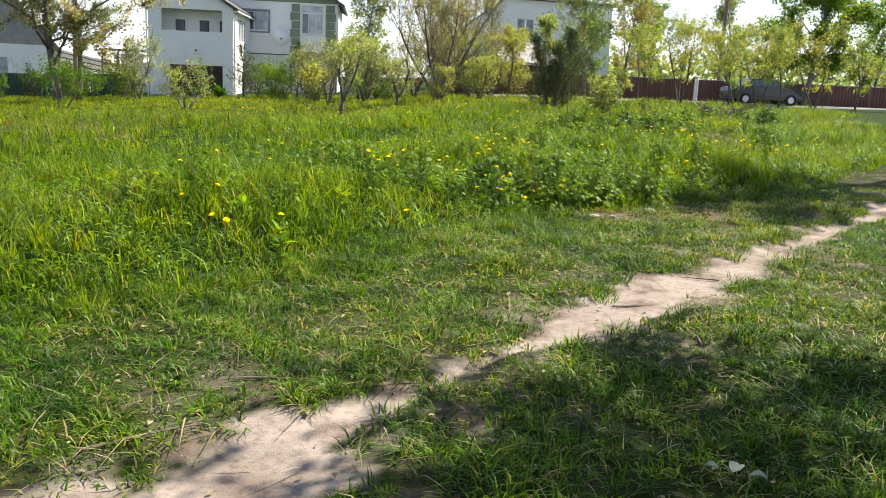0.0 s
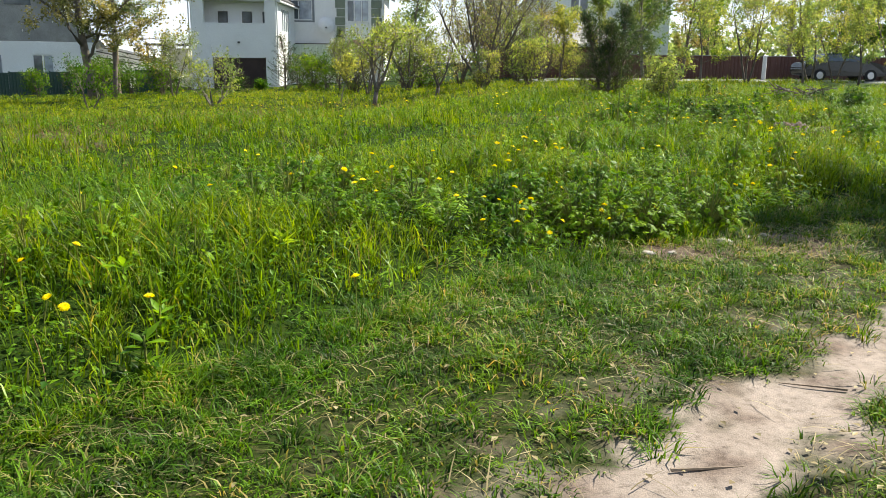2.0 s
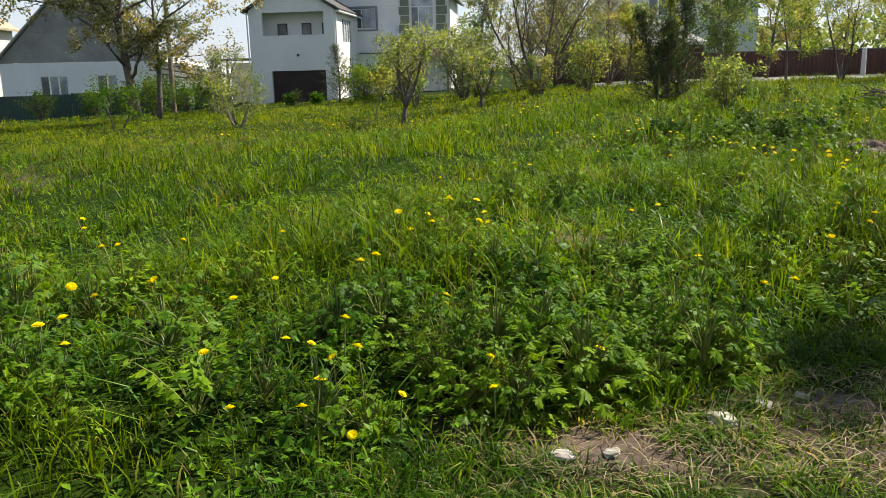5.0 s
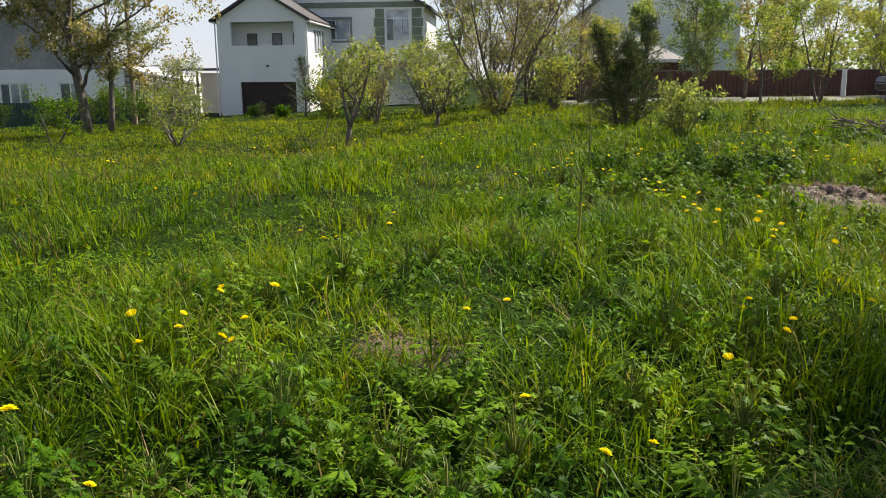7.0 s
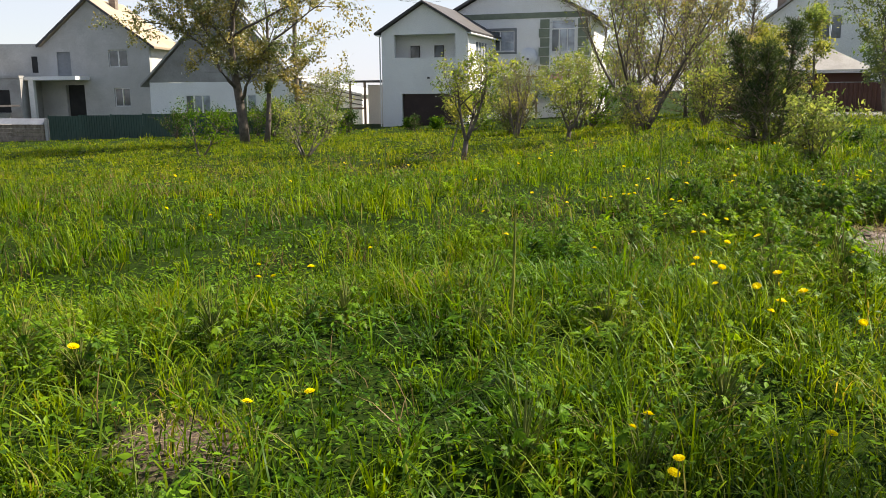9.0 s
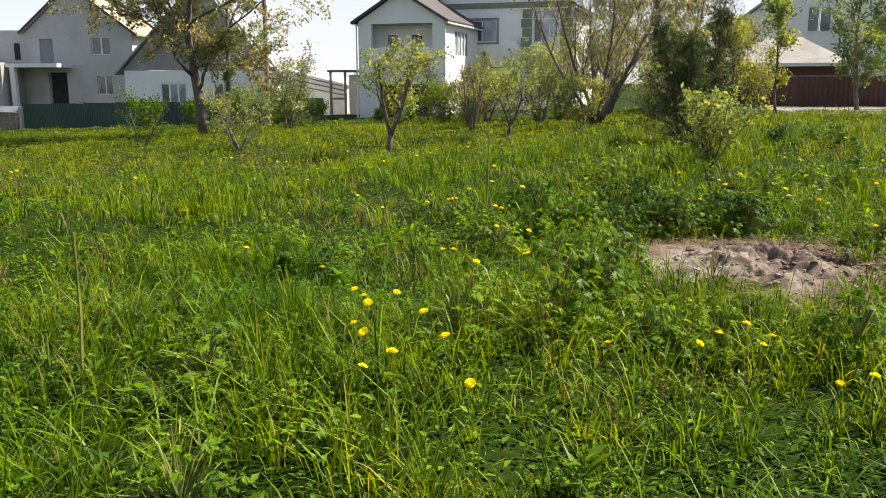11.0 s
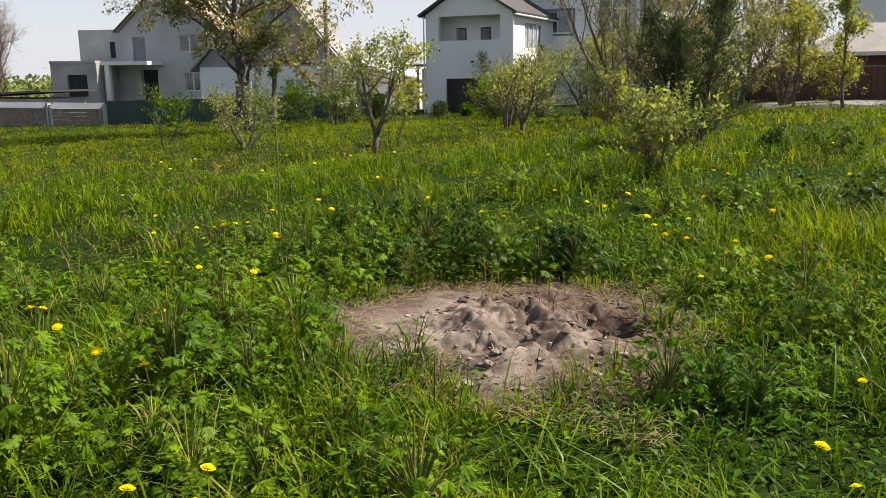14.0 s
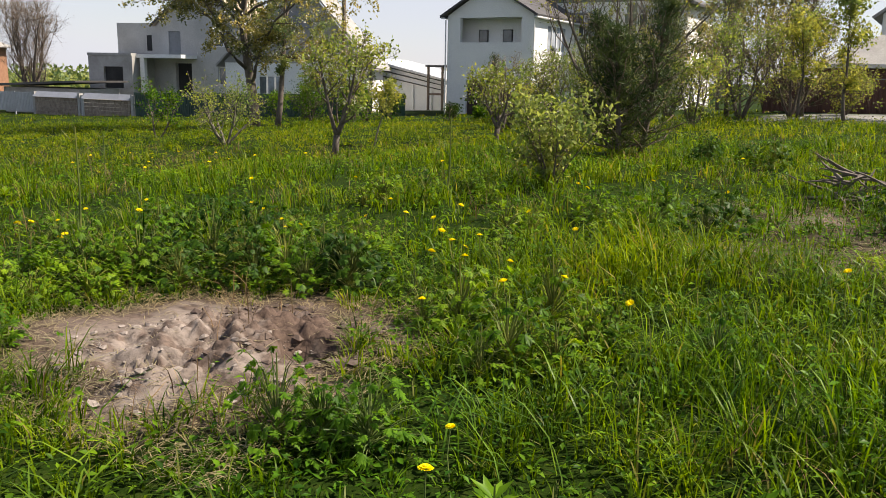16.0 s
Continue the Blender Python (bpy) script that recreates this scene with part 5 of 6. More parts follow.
far_trees("distant green trees beyond the road", 14, 120, 95, 120, 7000, 0.9, 42)

# ---- the field ----
FIELD = np.random.default_rng(7)


def scatter_field(n, x0, x1, y0, y1):
    return FIELD.uniform(x0, x1, n), FIELD.uniform(y0, y1, n)


def keep(mask, *arrays):
    return [a[mask] for a in arrays]


def lushness(x, y):
    return np.clip(0.55 + 0.55 * wobble(x, y, 0.8, 3.0) + 0.25 * wobble(x, y, 2.3, 5.0), 0.05, 1.2)


# short worn turf on both sides of the footpath
x, y = scatter_field(42000, -3.2, 8.5, 0.4, 14.0)
d = meadow_edge(x) - y
x, y = keep((d > -0.25) & (d < 6.5) & (np.hypot(x - 0.5, y - 3) < 9.5), x, y)
clump = wobble(x, y, 2.6, 4.0) + 0.6 * wobble(x, y, 6.0, 9.0)
worn = np.clip(bare(x, y) * 1.15 - 0.2 + 0.42 * clump + 0.3 * (1 - smooth(0.2, 1.6, track_gap(x, y)[0])), 0, 1)
x, y, worn = keep(FIELD.random(len(x)) > worn * 1.05, x, y, worn)
x, y, own, a = tufted(FIELD, x, y, 13, 0.06)
d = meadow_edge(x) - y
n = len(x)
lush = np.clip(0.25 - 0.7 * (wobble(x, y, 2.6, 4.0) + 0.6 * wobble(x, y, 6.0, 9.0)), 0, 1)
tall = (0.022 + 0.05 * FIELD.random(n) ** 1.3) * (0.45 + 0.9 * own) + 0.075 * lush * (0.3 + 0.7 * own) * FIELD.uniform(0.5, 1.1, n) + 0.1 * np.exp(-np.maximum(d, 0) * 3) * FIELD.random(n)
blades("short_turf", "short trampled grass turf beside the footpath", "grass", x, y, tall, FIELD.uniform(0.0045, 0.010, n), FIELD.uniform(0.4, 1.8, n), M_TURF, FIELD, False, a=a)

# the meadow in tufts, thinning with distance
for name, label, n, per, rad, x0, x1, y0, y1, lo, hi, w0, w1, fine in (
        ("meadow_grass", "tall bright green meadow grass", 42000, 10, 0.065, -5, 12.5, 2.5, 22, -0.1, 5.0, 0.005, 0.0105, True),
        ("meadow_grass", "tall green meadow grass further off", 25000, 10, 0.11, -12, 16, 4, 30, 5.0, 13.0, 0.008, 0.016, False),
        ("meadow_grass", "rough green field grass", 20000, 9, 0.22, -32, 26, 8, 46, 13.0, 34.0, 0.014, 0.03, False),
        ("meadow_grass", "distant field grass before the fences", 5500, 9, 0.4, -62, 34, 22, 56, 30.0, 75.0, 0.025, 0.06, False)):
    x, y = scatter_field(n, x0, x1, y0, y1)
    d = (y - meadow_edge(x)) * 0.72
    ok = (d > lo) & (d <= hi)
    if lo < 10:
        ok &= (FIELD.random(n) > bare(x, y) * 1.1)
    if y1 > 44:
        ok &= ~((x > 3) & (y > 43.0)) & ~((x < -18) & (y > 52.8))
    x, y, d = keep(ok, x, y, d)
    lush = lushness(x, y)
    x, y = keep(FIELD.random(len(x)) < 0.45 + 0.55 * lush, x, y)
    x, y, own, a = tufted(FIELD, x, y, per, rad)
    lush, d = lushness(x, y), (y - meadow_edge(x)) * 0.72
    n = len(x)
    tall = (0.07 + 0.25 * lush * FIELD.uniform(0.45, 1.25, n)) * (0.32 + 1.2 * own ** 1.3) * (0.5 + 0.5 * smooth(0, 0.9, d)) * (1 - 0.25 * smooth(8, 20, d))
    tall *= 1 - 0.25 * (1 - smooth(1.0, 1.4, pit_ring(x, y)))
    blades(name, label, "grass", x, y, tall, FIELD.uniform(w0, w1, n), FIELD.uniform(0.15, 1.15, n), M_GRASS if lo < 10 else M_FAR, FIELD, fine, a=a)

# long arching blades over the meadow
x, y = scatter_field(16000, -4, 12, 3, 20)
d = (y - meadow_edge(x)) * 0.72
x, y, d = keep((d > 0.2) & (d < 5) & (bare(x, y) < 0.2) & (wobble(x, y, 1.3, 6.0) > 0.0), x, y, d)
n = len(x)
blades("arching_grass", "long pale arching grass blades", "grass", x, y, FIELD.uniform(0.22, 0.42, n), FIELD.uniform(0.006, 0.011, n), FIELD.uniform(0.7, 1.5, n), M_ARCH, FIELD)

# straw strewn over the dug soil and the bare patches
x, y = np.concatenate([FIELD.uniform(4.4, 7.1, 9000), FIELD.uniform(1.4, 3.6, 1200), FIELD.uniform(1.8, 2.4, 160), FIELD.uniform(7.3, 9.1, 1500)]), np.concatenate([FIELD.uniform(15.0, 17.4, 9000), FIELD.uniform(7.3, 8.4, 1200), FIELD.uniform(10.1, 10.5, 160), FIELD.uniform(19.5, 22.2, 1500)])
rim = smooth(0.55, 0.85, pit_ring(x, y))
x, y = keep(FIELD.random(len(x)) < 0.15 + 0.85 * rim, x, y)
n = len(x)
blades("loose_straw", "grey straw strewn over the bare soil", "straw", x, y, FIELD.uniform(0.012, 0.035, n), FIELD.uniform(0.003, 0.006, n), FIELD.uniform(3.0, 6.5, n), M_STRAW, FIELD, True, -0.022)

# a few long bleached stalks lying over the turf
x, y = scatter_field(420, -3.0, 6, 1.0, 11)
d = meadow_edge(x) - y
x, y = keep((d > -0.2) & (d < 5), x, y)
n = len(x)
blades("long_straw", "long bleached stalks lying on the worn turf", "straw", x, y, FIELD.uniform(0.025, 0.045, n), FIELD.uniform(0.004, 0.007, n), FIELD.uniform(5.0, 10.0, n), M_STRAW, FIELD, True, -0.015)

# dry stems and straw
x, y = scatter_field(24000, -3.5, 8, 0.5, 13)
d = meadow_edge(x) - y
x, y = keep((d > -0.2) & (d < 6) & (FIELD.random(len(x)) < 0.3 + 0.7 * wobble(x, y, 2.6, 4.0) + 0.4 * wobble(x, y, 6.0, 9.0)) & (bare(x, y) < 0.75), x, y)
n = len(x)
blades("dry_straw", "dry straw lying on the worn turf", "straw", x, y, FIELD.uniform(0.02, 0.045, n), FIELD.uniform(0.003, 0.006, n), FIELD.uniform(2.5, 5.0, n), M_STRAW, FIELD, True, -0.01)
x, y = scatter_field(60000, -10, 12, 3, 30)
d = y - meadow_edge(x)
clump = wobble(x, y, 1.1, 11.0) + 0.6 * wobble(x, y, 3.0, 2.0)
patch = np.minimum(np.hypot((x + 5.4) / 1.9, (y - 18.0) / 1.1), np.minimum(np.hypot((x + 7.4) / 2.4, (y - 14.6) / 1.4), np.hypot((x - 2.3) / 1.1, (y - 17.2) / 0.6)))
x, y = keep((d > 0.4) & ((clump > 0.56) | (patch + 0.4 * clump < 1)), x, y)
n = len(x)
blades("dead_stems", "brown dead stems standing in the meadow", "dead grass", x, y, FIELD.uniform(0.1, 0.34, n), FIELD.uniform(0.003, 0.006, n), FIELD.uniform(0.1, 1.4, n), M_DEADSTEM, FIELD)


def cover(name, label, n, x0, x1, y0, y1, d0, d1, size, mat, seed):
    """Small round leaves of low plants between the blades."""
    rng = np.random.default_rng(seed)
    x, y = rng.uniform(x0, x1, n), rng.uniform(y0, y1, n)
    d = (y - meadow_edge(x)) * 0.72
    ok = (d > d0) & (d < d1) & (rng.random(n) > bare(x, y) * 1.1) & (wobble(x, y, 1.6, seed) + 0.5 * wobble(x, y, 4.5, seed + 1.0) > -0.55)
    x, y = x[ok], y[ok]
    k = len(x)
    z = ground_z(x, y) + (0.01 + 0.19 * rng.random(k) ** 1.4) * np.clip(0.4 + lushness(x, y), 0.3, 1.3)
    a = rng.uniform(0, 2 * np.pi, k)
    el = rng.uniform(-0.3, 0.7, k)
    way = np.stack([np.cos(a) * np.cos(el), np.sin(a) * np.cos(el), np.sin(el)], 1)
    side = np.stack([-np.sin(a), np.cos(a), rng.uniform(-0.4, 0.4, k)], 1)
    side /= np.linalg.norm(side, axis=1)[:, None]
    ln = size * rng.uniform(0.5, 1.4, k)
    tagged(new(name, leaf_mesh(name, np.stack([x, y, z], 1), way, side, ln, ln * rng.uniform(0.3, 0.6, k), mat)), label, "ground cover", kind="stuff")


cover("low_leaves", "low leafy plants between the grass blades", 190000, -5, 12, 3, 22, 0.1, 6, 0.042, M_COVER, 3)
cover("low_leaves", "low leafy plants in the middle of the meadow", 90000, -12, 16, 5, 32, 5, 14, 0.058, M_COVER, 4)
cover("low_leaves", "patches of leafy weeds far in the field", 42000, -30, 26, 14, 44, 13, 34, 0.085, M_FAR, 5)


# ---- single plants ----


def frond(rng, length, pairs, droop, width):
    """One lobed leaf on a stalk: leaflet places, ways, sides and lengths, leaf drawn towards +x."""
    at, way, side, ln = [], [], [], []
    for i in range(pairs):
        q = i / (pairs - 1)
        s = 0.5 + 0.5 * q
        r, z = length * s * 0.75, length * (1.2 * s - droop * s * s)
        reach = width * (1 - 0.8 * q) + 0.008
        for sg in (-1, 1):
            for u in (0.0, 0.5):
                at.append((r + u * reach * 0.35, sg * u * reach * 0.8, z + rng.gauss(0, 0.006) - u * reach * 0.2))
                w = Vector((0.6, sg * (0.85 if not u else 0.4), rng.uniform(-0.45, 0.15))).normalized()
                way.append(tuple(w))
                side.append(tuple(w.cross(Vector((rng.gauss(0, 0.25), rng.gauss(0, 0.25), 1))).normalized()))
                ln.append(reach * (0.8 if not u else 0.62) * rng.uniform(0.8, 1.2))
    return np.array(at), np.array(way), np.array(side), np.array(ln)


def fern_weed(seed, mat, size, fronds=13):
    rng = random.Random(seed)
    A, W, S, L, stems = [], [], [], [], []
    for i in range(fronds):
        az = i * 2.4 + rng.uniform(-0.5, 0.5)
        length = size * rng.uniform(0.5, 1.15)
        droop = rng.uniform(0.2, 0.75)
        a, w, s, l = frond(rng, length, 6, droop, size * rng.uniform(0.2, 0.3))
        c, sn = math.cos(az), math.sin(az)
        tip = rng.uniform(-0.35, 0.35)
        ct, st = math.cos(tip), math.sin(tip)
        rot = np.array([[c, -sn, 0], [sn, c, 0], [0, 0, 1]]) @ np.array([[1, 0, 0], [0, ct, -st], [0, st, ct]])
        A.append(a @ rot.T), W.append(w @ rot.T), S.append(s @ rot.T), L.append(l)
        mids = [tuple(rot @ np.array([length * q * 0.75, 0, length * (1.2 * q - droop * q * q)])) for q in (0.0, 0.5, 1.0)]
        stems.append(tube(mids, [0.0035, 0.003, 0.0012], 3))
    L = np.concatenate(L)
    leaf = leaf_mesh("leaf_rosette", np.concatenate(A), np.concatenate(W), np.concatenate(S), L, L * 0.5, mat, 0.15)
    v, f = join(stems)
    stem = bpy.data.meshes.new("stalk")
    stem.from_pydata(v, [], f)
    stem.materials.append(M_STEM)
    return leaf, stem


def lobed_weed(seed, mat, size, leaves=46):
    """An upright weed: tiers of hand-shaped leaves, each of seven pointed lobes with side teeth, on thin stalks."""
    rng = random.Random(seed)
    A, W, S, L, stems = [], [], [], [], []
    for i in range(leaves):
        q = (i + rng.random()) / leaves
        az = i * 2.4 + rng.uniform(-0.5, 0.5)
        reach = size * (0.75 - 0.45 * q) * rng.uniform(0.6, 1.15)
        z = size * (0.12 + 0.95 * q) * rng.uniform(0.85, 1.1)
        out = Vector((math.cos(az), math.sin(az), 0))
        foot = Vector((out.x * reach, out.y * reach, z))
        stems.append(tube([(0, 0, z * 0.35), tuple(foot * 0.6 + Vector((0, 0, z * 0.28))), tuple(foot)], [0.0035, 0.0025, 0.0015], 3))
        nrm = (Vector((0, 0, 1)) + out * rng.uniform(-0.2, 1.0) + Vector((rng.gauss(0, 0.4), rng.gauss(0, 0.4), 0))).normalized()
        fwd = (out - nrm * out.dot(nrm)).normalized()
        lat = nrm.cross(fwd)
        big = size * (0.2 - 0.07 * q) * rng.uniform(0.7, 1.25)
        for ang, rel in ((0, 1.0), (0.55, 0.9), (-0.55, 0.9), (1.15, 0.68), (-1.15, 0.68), (1.8, 0.42), (-1.8, 0.42)):
            w = (fwd * math.cos(ang) + lat * math.sin(ang) - nrm * rng.uniform(0.0, 0.6)).normalized()
            sd = w.cross(nrm).normalized()
            ln = big * rel * rng.uniform(0.85, 1.15)
            A.append(tuple(foot)), W.append(tuple(w)), S.append(tuple(sd)), L.append(ln)
            if rel > 0.6:
                for sg in (-1, 1):
                    A.append(tuple(foot + w * ln * 0.42)), W.append(tuple((w + sd * sg * 0.75).normalized())), S.append(tuple((sd - w * sg * 0.75).normalized())), L.append(ln * 0.42)
    stems.append(tube([(0, 0, 0), (0.01, 0.005, size * 0.5), (0.0, 0.01, size * 1.05)], [0.006, 0.005, 0.003], 5))
    L = np.array(L)
    leaf = leaf_mesh("leaf_rosette", np.array(A), np.array(W), np.array(S), L, L * 0.36, mat, 0.16)
    v, f = join(stems)
    stem = bpy.data.meshes.new("stalk")
    stem.from_pydata(v, [], f)
    stem.materials.append(M_STEM)
    return leaf, stem


def broad_weed(seed, mat, size, leaves=16, up=0.6):
    npr = np.random.default_rng(seed)
    a = np.arange(leaves) * 2.4 + npr.uniform(-0.3, 0.3, leaves)
    h = npr.uniform(0.0, 1.0, leaves) * size * up
    el = npr.uniform(0.1, 0.9, leaves)
    way = np.stack([np.cos(a) * np.cos(el), np.sin(a) * np.cos(el), np.sin(el)], 1)
    side = np.stack([-np.sin(a), np.cos(a), np.zeros(leaves)], 1)
    at = np.stack([np.zeros(leaves), np.zeros(leaves), h], 1)
    ln = size * npr.uniform(0.5, 1.0, leaves)
    leaf = leaf_mesh("leaf_rosette", at, way, side, ln, ln * 0.36, mat, 0.25)
    v, f = tube([(0, 0, 0), (0.005, 0.003, size * up + 0.02)], [0.005, 0.003], 4)
    stem = bpy.data.meshes.new("stalk")
    stem.from_pydata(v, [], f)
    stem.materials.append(M_STEM)
    return leaf, stem


def plant(name, label, category, group, kinds, x, y, rng, scale):
    leaf, stem = rng.choice(kinds)
    p = thing(name, label, category, pose(x, y, gz(x, y) - 0.01, 0, 0, rng.uniform(0, 360)), group)
    p.scale = (scale, scale, scale * rng.uniform(0.8, 1.15))
    for me in (leaf, stem):
        o = new(me.name, me)
        o.parent = p
        tagged(o, kind="stuff")


WEEDS = [lobed_weed(70 + i, M_WEED if i % 3 == 1 else M_WEEDLIGHT, 0.27 + 0.02 * i) for i in range(5)] + [fern_weed(76, M_WEEDLIGHT, 0.3)]
DOCKS = [broad_weed(80 + i, M_WEED if i % 2 else M_WEEDLIGHT, 0.11, 22, 1.2) for i in range(3)]
DARKS = [lobed_weed(90 + i, M_DARKLEAF if i else M_WEED, 0.36, 60) for i in range(3)] + [broad_weed(95, M_DARKLEAF, 0.12, 60, 2.2)]
prng = random.Random(5)
for cx, cy, r, n in ((-0.6, 7.9, 0.8, 12), (0.9, 8.0, 0.5, 10), (1.6, 8.15, 0.4, 10), (2.3, 8.35, 0.35, 8), (-1.8, 6.2, 0.7, 8), (2.25, 8.4, 0.5, 16), (2.1, 8.7, 0.75, 12), (1.2, 8.3, 0.6, 11), (0.0, 8.0, 0.8, 12), (3.3, 9.6, 0.6, 7), (-1.6, 8.6, 1.2, 12), (1.7, 9.6, 0.7, 9), (0.6, 10.2, 1.0, 9), (3.4, 11.4, 1.0, 9), (1.8, 12.4, 1.2, 8),
                     (4.5, 13.6, 0.5, 6), (6.0, 14.0, 0.5, 8), (5.2, 14.2, 0.5, 7), (4.0, 16.4, 0.6, 11), (3.4, 17.6, 0.6, 9), (7.3, 15.6, 0.4, 5), (4.9, 17.9, 0.7, 12), (2.4, 15.4, 1.0, 8), (5.3, 17.75, 0.5, 8), (4.3, 17.0, 0.4, 8), (6.8, 17.3, 0.4, 5), (4.8, 15.2, 0.35, 8), (5.0, 14.7, 0.4, 6), (8.0, 17.0, 0.8, 8), (6.5, 19.5, 1.0, 9), (4.5, 20.5, 1.2, 10)):
    for i in range(n):
        a, q = prng.uniform(0, 6.28), r * math.sqrt(prng.random())
        px, py = cx + q * math.cos(a), cy + q * math.sin(a)
        if py > float(meadow_edge(px)) + 0.1 and float(bare(np.array(px), np.array(py))) < 0.4:
            plant("lobed_weed", "green weed with deeply lobed leaves in the meadow", "weed", "lobed weeds", WEEDS, px, py, prng, prng.uniform(0.75, 1.3))
for cx, cy, r, n in ((5.7, 17.55, 0.28, 9), (5.0, 17.4, 0.5, 9), (4.4, 17.2, 0.5, 6), (3.9, 18.4, 0.6, 6), (7.4, 20.6, 0.6, 5), (2.5, 14.9, 0.4, 4), (6.9, 25.5, 0.6, 6), (9.4, 21.5, 0.6, 6)):
    for i in range(n):
        a, q = prng.uniform(0, 6.28), r * math.sqrt(prng.random())
        plant("dark_leaved_weed", "dark green leafy weed clump", "weed", "dark weeds", DARKS, cx + q * math.cos(a), cy + q * math.sin(a), prng, prng.uniform(0.8, 1.25))
for i in range(120):
    px, py = prng.uniform(-3, 10), prng.uniform(3, 24)
    if py > float(meadow_edge(px)) + 0.1 and pit_ring(np.array(px), np.array(py)) > 1.15 and float(bare(np.array(px), np.array(py))) < 0.3:
        plant("broad_leaved_weed", "broad-leaved green weed among the grass", "weed", "broad-leaved weeds", DOCKS, px, py, prng, prng.uniform(0.7, 1.5))


def dandelion_meshes():
    bm = bmesh.new()
    for ring, (r, z, k) in enumerate(((0.0215, 0.0, 16), (0.016, 0.004, 13), (0.0095, 0.008, 9))):
        for i in range(k):
            a = 2 * math.pi * (i + 0.5 * ring) / k
            c, s = math.cos(a), math.sin(a)
            w = r * 0.2
            q = [bm.verts.new(v) for v in ((0, 0, z), (c * r * 0.75 - s * w, s * r * 0.75 + c * w, z + 0.006), (c * r, s * r, z + 0.005), (c * r * 0.75 + s * w, s * r * 0.75 - c * w, z + 0.006))]
            bm.faces.new(q)
    head = bpy.data.meshes.new("flower_head")
    bm.to_mesh(head)
    bm.free()
    head.materials.append(M_YELLOW)
    v, f = tube([(0, 0, -0.012), (0, 0, 0.001)], [0.004, 0.007], 6)
    calyx = bpy.data.meshes.new("calyx")
    calyx.from_pydata(v, [], f)
    calyx.materials.append(M_STEM)
    stalks = []
    for h in (0.16, 0.24, 0.32):
        v, f = tube([(0, 0, 0), (0.012, 0.006, h * 0.5), (0.0, 0.0, h)], [0.0035, 0.003, 0.0025], 5)
        st = bpy.data.meshes.new("stalk")
        st.from_pydata(v, [], f)
        st.materials.append(M_STEM)
        stalks.append((st, h))
    return head, calyx, stalks


HEAD, CALYX, STALKS = dandelion_meshes()


def dandelion(x, y, rng, low=False):
    st, h = STALKS[0] if low else rng.choice(STALKS[1:])
    p = thing("dandelion", "yellow dandelion flower on a thin stalk", "dandelion", pose(x, y, gz(x, y) - 0.005, rng.uniform(-6, 6), rng.uniform(-6, 6), rng.uniform(0, 360)), "dandelions in the meadow")
    new("stalk", st).parent = p
    hd = new("flower_head", HEAD)
    hd.parent = p
    s = rng.uniform(1.0, 1.4)
    hd.matrix_basis = pose(0, 0, h, rng.uniform(-30, 15), rng.uniform(-25, 25)) @ Matrix.Scale(s, 4)
    c = new("calyx", CALYX)
    c.parent = p
    c.matrix_basis = Matrix.Translation((0, 0, h))


